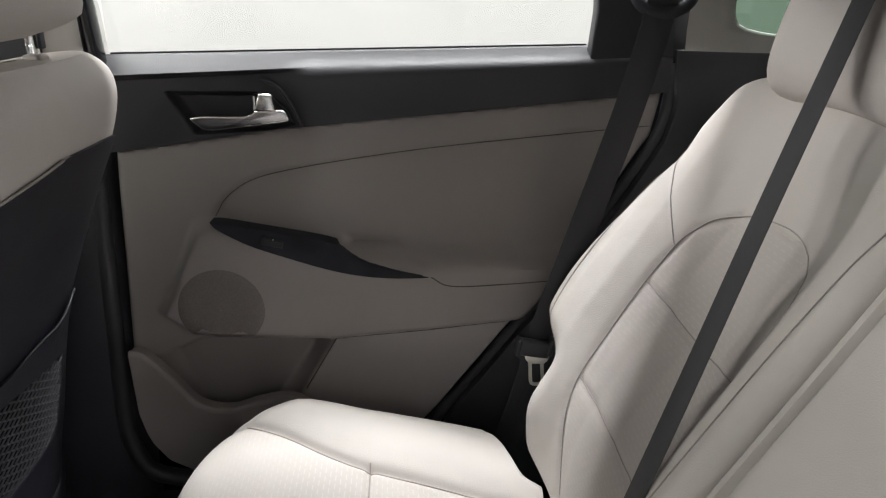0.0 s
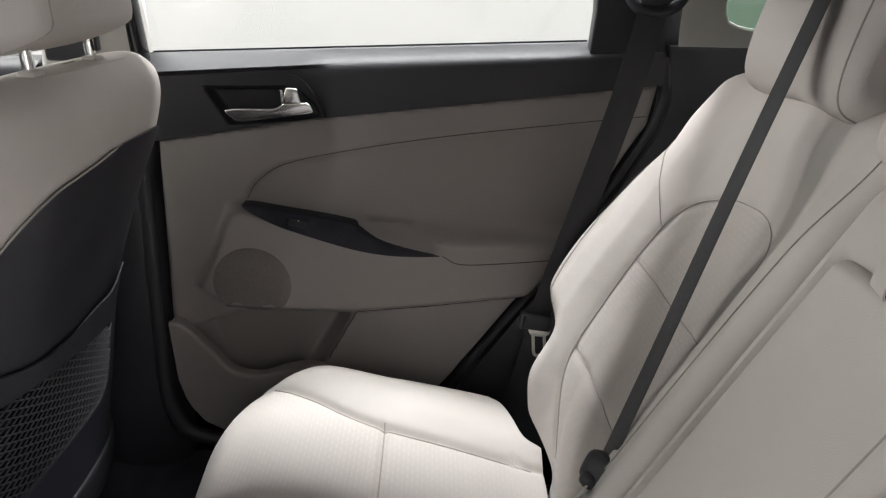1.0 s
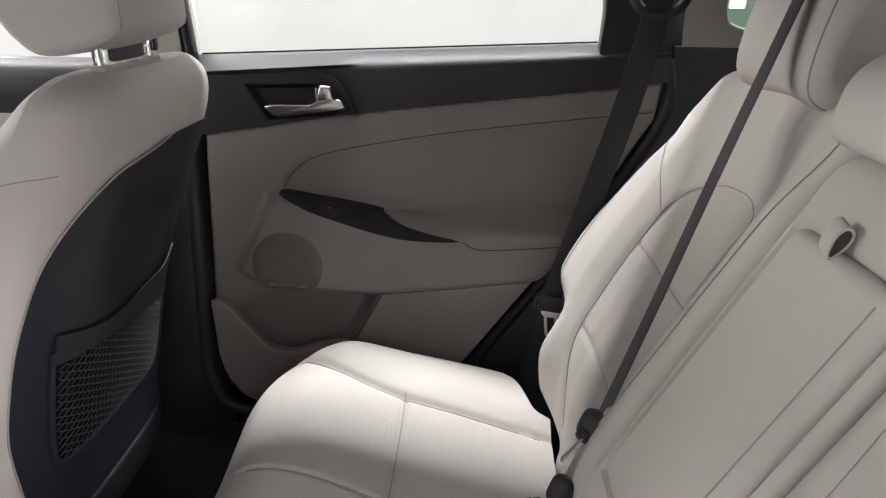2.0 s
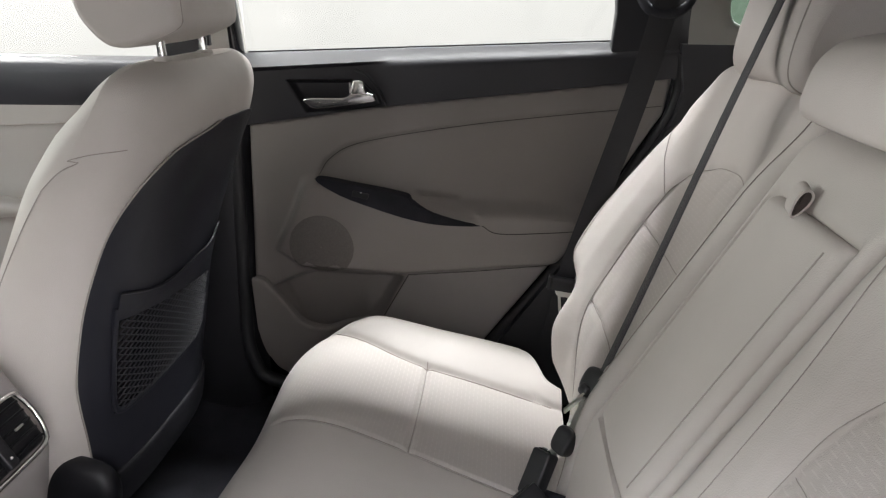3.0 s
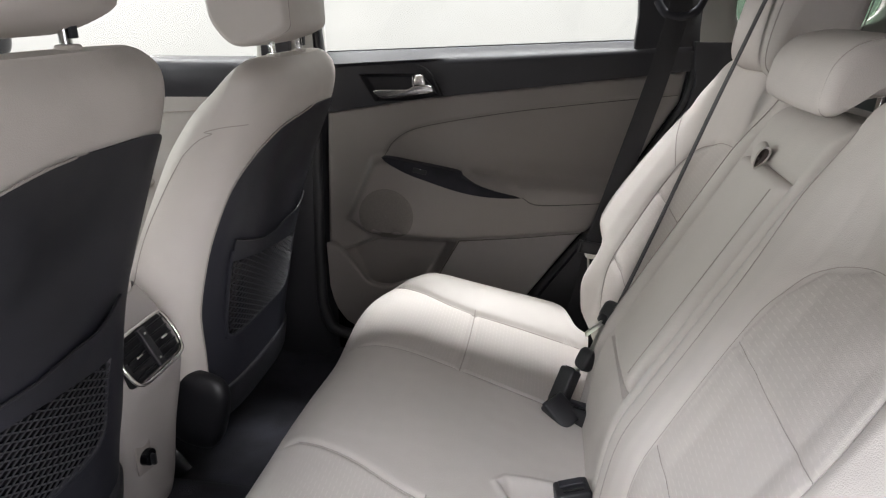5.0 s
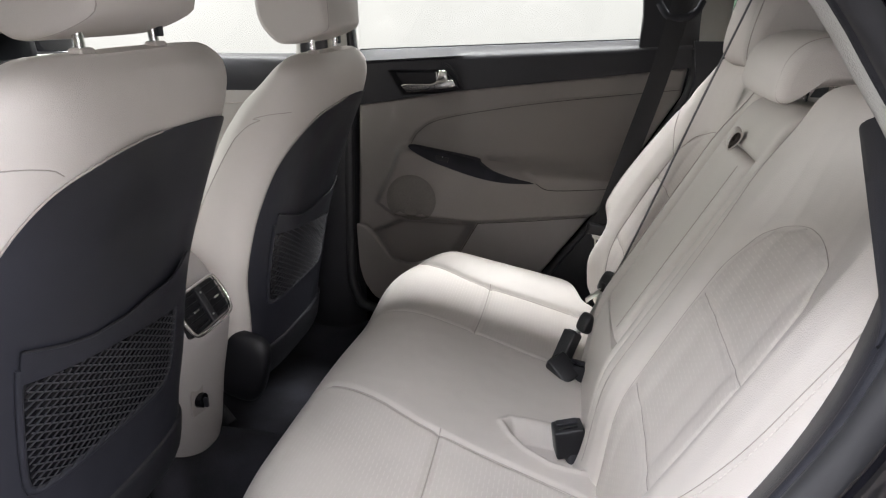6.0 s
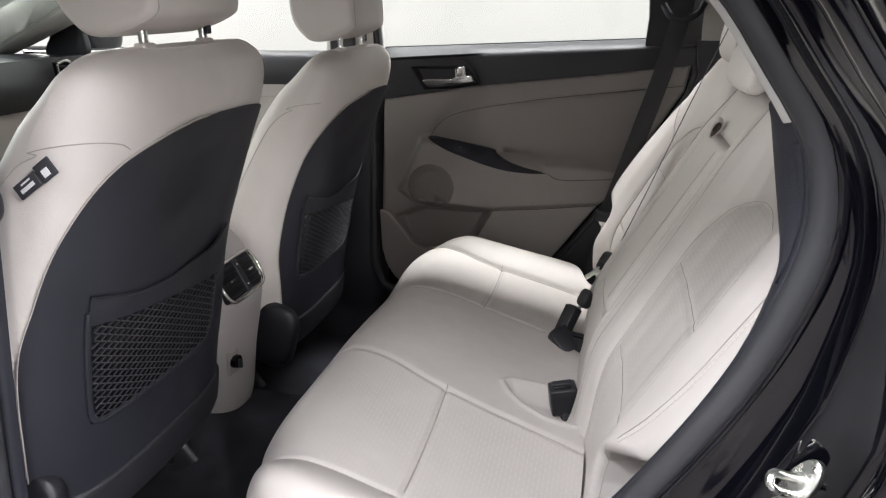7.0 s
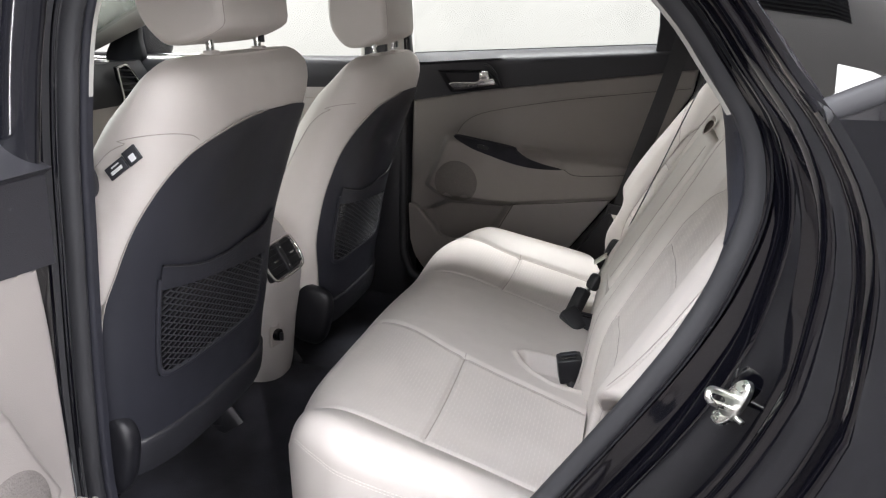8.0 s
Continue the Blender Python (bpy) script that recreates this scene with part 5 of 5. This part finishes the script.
def build_outer_back(sg):
    far_edge = spline([(0.0, 0.43), (0.035, 0.455), (0.055, 0.52), (0.075, 0.560), (0.12, 0.577), (0.16, 0.583), (0.20, 0.588), (0.225, 0.602), (0.26, 0.630), (0.31, 0.642), (0.37, 0.640), (0.44, 0.622), (0.50, 0.603), (0.545, 0.583), (0.57, 0.580), (0.61, 0.598), (0.645, 0.600), (0.675, 0.588), (0.705, 0.555), (0.725, 0.51)], 160)
    yo = (lambda s: np.interp(s, far_edge[:, 0], far_edge[:, 1])) if sg > 0 else lambda s: np.interp(s, [0.0, 0.11, 0.16, 0.21, 0.26, 0.32, 0.45, 0.57, 0.62, 0.665, 0.705, 0.722], [0.43, 0.435, 0.45, 0.51, 0.575, 0.612, 0.608, 0.580, 0.578, 0.574, 0.562, 0.545])
    ss = np.concatenate([np.linspace(0.0, 0.62, 120), 0.62 + 0.103 * np.sin(np.linspace(0.05, math.pi / 2, 22))])
    U = dense(0, 1, 100, 0.1, 12)
    S = np.repeat(ss[:, None], len(U), 1)
    Y = 0.125 + U[None] * (yo(ss)[:, None] - 0.125)
    RO = 0.045 if sg > 0 else 0.018
    O = back_off(Y, S, sg)
    O = O - rounding(np.clip(yo(S) - Y, 0, 1), RO) - rounding(np.clip(Y - 0.125, 0, 1), 0.02) - rounding(np.clip(0.724 - S, 0, 1), 0.05)
    P = bk(sg * Y, S, O)
    side = P[:, -1:] + np.array([[[0.03, 0, 0.005], [0.09, 0, 0.0]]])
    side[:, :, 1] -= sg * np.array([[0.0, 0.01]])
    insd = P[:, :1] + np.array([[[0.06, 0, 0.0]]])
    P2 = np.concatenate([insd, P, side], 1)
    topr = P2[-1:] + np.array([[[0.08, 0, -0.02]]])
    P2 = np.concatenate([P2, topr], 0)
    uv = np.zeros(P2.shape[:2] + (2,))
    uv[:-1, 1:-2, 0], uv[:-1, 1:-2, 1] = Y, S
    me = sheet("b", P2, flip=(sg > 0), uv=uv)
    inside = np.zeros(P2.shape[:2], bool)
    inside[:-1, 1:-2] = (sd_poly(INS, Y, S) < 0)
    flat = inside.reshape(-1)
    me.materials.append(LEATHER)
    me.materials.append(FABRIC)
    me.polygons.foreach_set("material_index", [1 if all(flat[v] for v in p.vertices) else 0 for p in me.polygons])
    b = part("backrest", me, LEATHER, rear, "beige leather backrest with woven insert")

    def line(pts, r=0.0008, mat=SEAM, n=50, lift=0.001):
        r = r if sg > 0 or mat is STITCH else 0.00045
        q = spline(pts, n)
        o = back_off(q[:, 0], q[:, 1], sg) - rounding(np.clip(yo(q[:, 1]) - q[:, 0], 0, 1), RO)
        if mat is STITCH:
            stitches(bk(sg * q[:, 0], q[:, 1], o + lift), b, r=r)
        else:
            part("seam", sweep("s", bk(sg * q[:, 0], q[:, 1], o + lift), circle(r, 6), up=tuple(BN)), mat, b)

    line(INS, n=120)
    line([(0.212, 0.392), (0.30, 0.384), (0.38, 0.384), (0.478, 0.392)])
    line([(0.216, 0.222), (0.30, 0.214), (0.38, 0.214), (0.474, 0.222)])
    line([(0.172, 0.03), (0.17, 0.25), (0.165, 0.45), (0.15, 0.60), (0.145, 0.66)])
    if sg > 0:
        line([(0.475, 0.455), (0.515, 0.500), (0.545, 0.540), (0.566, 0.572)], 0.0008)
    if sg > 0:
        line([(0.555, 0.20), (0.583, 0.28), (0.59, 0.40), (0.573, 0.52), (0.562, 0.58)], 0.0006)
    else:
        line([(0.535, 0.24), (0.556, 0.29), (0.573, 0.37), (0.578, 0.45), (0.580, 0.53), (0.571, 0.58)], 0.0010, STITCH)
        line([(0.527, 0.24), (0.548, 0.29), (0.565, 0.37), (0.570, 0.45), (0.572, 0.53), (0.563, 0.58)], 0.0010, SEAM)
    if sg > 0:
        h = part("headrest", head_pad(HRP, 0.350, 0.132, 0.006, 0.020, 0.030), LEATHER, b, "beige leather head restraint")
        end_seam(HRP, 0.350, -0.116, 0.006, h)
        for y in (-0.07, 0.07):
            part("headrest_post", sweep("p", [(0.57, 0.350 + y, 1.10), (0.58, 0.350 + y, 1.22)], circle(0.006, 10)), CHROME, b)


for e in cushion_edges:
    stitches(e, cush)
    stitches([(p[0], p[1], p[2] - 0.006) for p in e], cush)
build_outer_back(1)
build_outer_back(-1)
ss = np.concatenate([np.linspace(0.0, 0.60, 70), 0.60 + 0.075 * np.sin(np.linspace(0.05, math.pi / 2, 16))])
ys = dense(-0.122, 0.122, 60, 0.03, 8)
S, Y = np.meshgrid(ss, ys, indexing="ij")
ARM = [(-0.103, 0.205), (0.103, 0.205), (0.103, 0.572), (-0.103, 0.572)]
d = sd_poly(ARM, Y, S)
O = -0.002 - 0.014 * smooth(0.004, -0.004, d) - rounding(np.clip(0.122 - np.abs(Y), 0, 1), 0.012) - rounding(np.clip(0.676 - S, 0, 1), 0.06) - 0.060 * smooth(0.20, -0.03, S)
P = bk(Y, S, O)
P = np.concatenate([P[:, :1] + np.array([[[0.05, 0, 0]]]), P, P[:, -1:] + np.array([[[0.05, 0, 0]]])], 1)
P = np.concatenate([P, P[-1:] + np.array([[[0.08, 0, -0.02]]])], 0)
midb = part("centre_backrest", sheet("m", P, flip=True), LEATHER, rear, "beige leather centre backrest")
ys2, ss2 = dense(-0.099, 0.099, 40, 0.03, 10), dense(0.209, 0.568, 60, 0.03, 10)
S, Y = np.meshgrid(ss2, ys2, indexing="ij")
e1, e2 = np.clip(0.099 - np.abs(Y), 0, 1), np.clip(np.minimum(S - 0.209, 0.568 - S), 0, 1)
O = 0.004 - rounding(e1, 0.016) - rounding(e2, 0.016) + 0.005 * np.cos(Y / 0.1 * 1.57)
part("armrest", sheet("a", bk(Y, S, O), flip=True, thick=(0.04, 0, -0.02)), LEATHER, midb, "folded beige leather armrest")
part("seam", sweep("s", bk(np.full(40, -0.078), np.linspace(0.23, 0.55, 40), np.full(40, 0.0057)), circle(0.0012, 5), up=tuple(BN)), SEAM, midb)
turn = np.linspace(0, 2 * math.pi, 44, endpoint=False)
strap_c = np.stack([0.577 + 0.017 * np.cos(turn), 0.0100 + 0.0080 * np.sin(turn) * (1 + 0.35 * np.cos(turn))], 1)
strap_in = np.stack([0.577 + 0.0145 * np.cos(turn), 0.0100 + 0.0056 * np.sin(turn) * (1 + 0.35 * np.cos(turn))], 1)
loop = np.array([bk(np.full(44, y), q[:, 0] - 0.2 * (0.024 - y), q[:, 1]) for q, y in ((strap_c, 0.006), (strap_c, 0.016), (strap_c, 0.028), (strap_in, 0.028), (strap_in, 0.016), (strap_in, 0.006))])
strap = part("pull_strap", sheet("s", loop, wrap_u=True, wrap_v=True), LEATHER, midb, "folded beige leather pull loop")
mid_q = strap_in.mean(axis=0)
crease = mid_q + (strap_in - mid_q) * (0.55 + 0.22 * np.cos(3 * turn))[:, None]
lining = np.array([bk(np.full(44, y), q[:, 0] - 0.2 * (0.024 - y), q[:, 1]) for q, y in ((strap_in * 0.98 + mid_q * 0.02, 0.0065), (strap_in * 0.97 + mid_q * 0.03, 0.013), (crease, 0.017), (crease * 0.4 + mid_q * 0.6, 0.014), (crease * 0.02 + mid_q * 0.98, 0.018))])
part("strap_lining", sheet("l", lining, wrap_v=True), LINING, strap, "dark brown suede lining")
HMP = [(0.452, 1.180), (0.454, 1.196), (0.460, 1.219), (0.474, 1.238), (0.495, 1.250), (0.540, 1.256), (0.590, 1.247), (0.605, 1.221), (0.590, 1.196), (0.547, 1.190), (0.505, 1.185), (0.485, 1.172), (0.468, 1.162), (0.456, 1.166)]
hm = part("headrest", head_pad(HMP, 0.0, 0.120, 0.008, 0.0, 0.020), LEATHER, midb, "low half-moon beige head restraint")
end_seam(HMP, 0.0, -0.108, 0.008, hm)
for y in (-0.06, 0.06):
    part("headrest_post", sweep("p", [(0.545, y, 1.12), (0.552, y, 1.21)], circle(0.006, 10)), CHROME, midb)


# ---- seat belts and buckles ----
def webbing(path, across, width=0.047, n=30):
    q = spline(path, n)
    a = np.asarray(across, float)
    if a.ndim == 1:
        a = np.repeat(a[None], n, 0)
    else:
        a = np.stack([np.interp(np.linspace(0, 1, n), np.linspace(0, 1, len(a)), a[:, k]) for k in range(3)], 1)
    a /= np.linalg.norm(a, axis=1)[:, None]
    t = np.gradient(q, axis=0)
    t /= np.linalg.norm(t, axis=1)[:, None]
    b = np.cross(a, t)
    prof = [(-0.5, 0.0), (-0.47, 0.0008), (0, 0.0006), (0.47, 0.0008), (0.5, 0.0), (0.47, -0.0008), (0, -0.0006), (-0.47, -0.0008)]
    return _capped("w", [[q[i] + a[i] * width * u + b[i] * v for u, v in prof] for i in range(n)])


beltr = thing("seat_belt", (0.26, 0.64, 0.5), "black webbing rear seat belt along the side pillar", "seat belt", "rear seat belts")
part("webbing", webbing([(0.417, 0.645, 1.31), (0.40, 0.64, 1.22), (0.372, 0.635, 1.10), (0.325, 0.63, 0.93), (0.28, 0.625, 0.77), (0.262, 0.62, 0.70)], (1.0, 0.05, -0.28)), WEB, beltr, "black belt webbing")
part("webbing", webbing([(0.268, 0.62, 0.71), (0.25, 0.64, 0.60), (0.22, 0.65, 0.48)], (1.0, 0.05, -0.2)), WEB, beltr)
part("belt_guide", sweep("g", spline([(0.365, 0.655, 1.295), (0.385, 0.645, 1.268), (0.42, 0.642, 1.262), (0.45, 0.645, 1.275), (0.465, 0.655, 1.30)], 20), circle(0.006, 8, 0.009)), GREY, beltr, "dark grey upper belt guide")
tg = part("tongue_grip", box("t", (0.262, 0.615, 0.733), (0.056, 0.016, 0.030), 0.006, (0, 8, 0)), BLACK, beltr, "black tongue grip")
for x0 in (0.236, 0.290):
    part("grip_ear", box("t", (x0, 0.613, 0.738), (0.008, 0.020, 0.030), 0.003, (0, 8, 0)), BLACK, tg)
tongue = part("tongue", sweep("t", spline([(0.257, 0.611, 0.712), (0.259, 0.611, 0.690), (0.2615, 0.611, 0.671), (0.268, 0.611, 0.667), (0.278, 0.611, 0.668), (0.281, 0.611, 0.674), (0.279, 0.611, 0.692), (0.277, 0.611, 0.712)], 30), [(-0.0028, -0.0012), (0.0028, -0.0012), (0.0028, 0.0012), (-0.0028, 0.0012)], up=(0, 1, 0)), STEEL, tg, "steel latch tongue")
part("tongue_shoulder", prism("t", [(0.247, 0.722), (0.290, 0.720), (0.286, 0.711), (0.280, 0.706), (0.256, 0.707), (0.250, 0.713)], "y", 0.6095, 0.6125, 0.0006), STEEL, tongue)

beltm = thing("seat_belt", (0.27, 0.19, 0.6), "black centre seat belt hanging from the roof", "seat belt", "rear seat belts")
part("webbing", webbing([(0.58, 0.37, 1.50), (0.50, 0.32, 1.30), (0.42, 0.274, 1.10), (0.35, 0.233, 0.92), (0.286, 0.193, 0.765)], (0.06, 0.97, -0.21), 0.046, 40), WEB, beltm, "black belt webbing")
mt = part("tongue_grip", pillow("t", (0.281, 0.186, 0.756), (0.018, 0.022, 0.022), (4.5, 3.6), (0, 30, 32)), BLACK, beltm, "black tongue grip")
part("grip_shoulder", box("t", (0.268, 0.178, 0.748), (0.03, 0.02, 0.018), 0.006, (0, 30, 20)), BLACK, mt)
part("tongue", sweep("t", [(0.262, 0.172, 0.747), (0.232, 0.152, 0.729)], [(-0.0015, -0.008), (0.0015, -0.008), (0.0015, 0.008), (-0.0015, 0.008)], up=(0.6, 0, 1)), STEEL, mt)
part("mini_tongue", sweep("m", [(0.266, 0.170, 0.740), (0.252, 0.160, 0.708), (0.244, 0.154, 0.690)], [(-0.010, -0.0015), (0.010, -0.0015), (0.010, 0.0015), (-0.010, 0.0015)], up=(1, 0.4, 0)), STEEL, beltm, "steel mini tongue")
part("anchor_webbing", webbing([(0.284, 0.184, 0.745), (0.270, 0.170, 0.712), (0.250, 0.156, 0.682)], (0.7, -0.7, 0.0), 0.026, 10), WEB, beltm)
part("mini_grip", pillow("t", (0.236, 0.150, 0.680), (0.012, 0.017, 0.021), (4.5, 3.4), (0, 28, 32)), BLACK, beltm)
part("mini_blade", sweep("t", [(0.232, 0.150, 0.668), (0.214, 0.157, 0.650)], circle(0.006, 6)), STEEL, beltm)


def buckle(p0, p1, wide, size, label):
    """A buckle whose foot is p0 and whose mouth is p1; wide: the way its broad side runs."""
    p0, p1 = Vector(p0), Vector(p1)
    z = (p1 - p0).normalized()
    x = Vector(wide) - z * Vector(wide).dot(z)
    x.normalize()
    y = z.cross(x)
    m = Matrix((x, y, z)).transposed().to_4x4()
    m.translation = p0
    tall = (p1 - p0).length
    b = thing("belt_buckle", p0, label, "belt buckle", "rear belt buckles")
    body = part("buckle_body", flat_box((0, 0, tall / 2), (size[0], size[1], tall), m, 0.0045), BLACK, b, "black plastic buckle")
    part("release_button", flat_box((0, size[1] * 0.22, tall), (size[0] * 0.72, size[1] * 0.36, 0.006), m, 0.002), GREY, body)
    part("mouth", flat_box((0, -size[1] * 0.22, tall + 0.0005), (size[0] * 0.6, size[1] * 0.12, 0.003), m, 0.001), GLOSSBLK, body)
    return b


buckle((0.188, 0.126, 0.597), (0.212, 0.157, 0.655), (0.6, -0.5, 0.2), (0.034, 0.026), "black belt buckle standing up in the seat gap")
buckle((0.215, 0.088, 0.578), (0.176, 0.116, 0.612), (0.7, 0.6, 0.3), (0.044, 0.028), "black belt buckle lying in the seat gap")
buckle((0.226, 0.108, 0.555), (0.222, 0.112, 0.606), (0.8, -0.5, 0.0), (0.075, 0.034), "black buckle base sunk in the seat gap")
buckle((0.216, -0.122, 0.560), (0.209, -0.128, 0.617), (0.95, 0.25, 0.0), (0.052, 0.036), "black belt buckle standing beside its cushion pocket")
part("buckle_strap", box("a", (0.222, -0.125, 0.545), (0.03, 0.03, 0.05), 0.008, (0, 0, 25)), WEB, beltm)
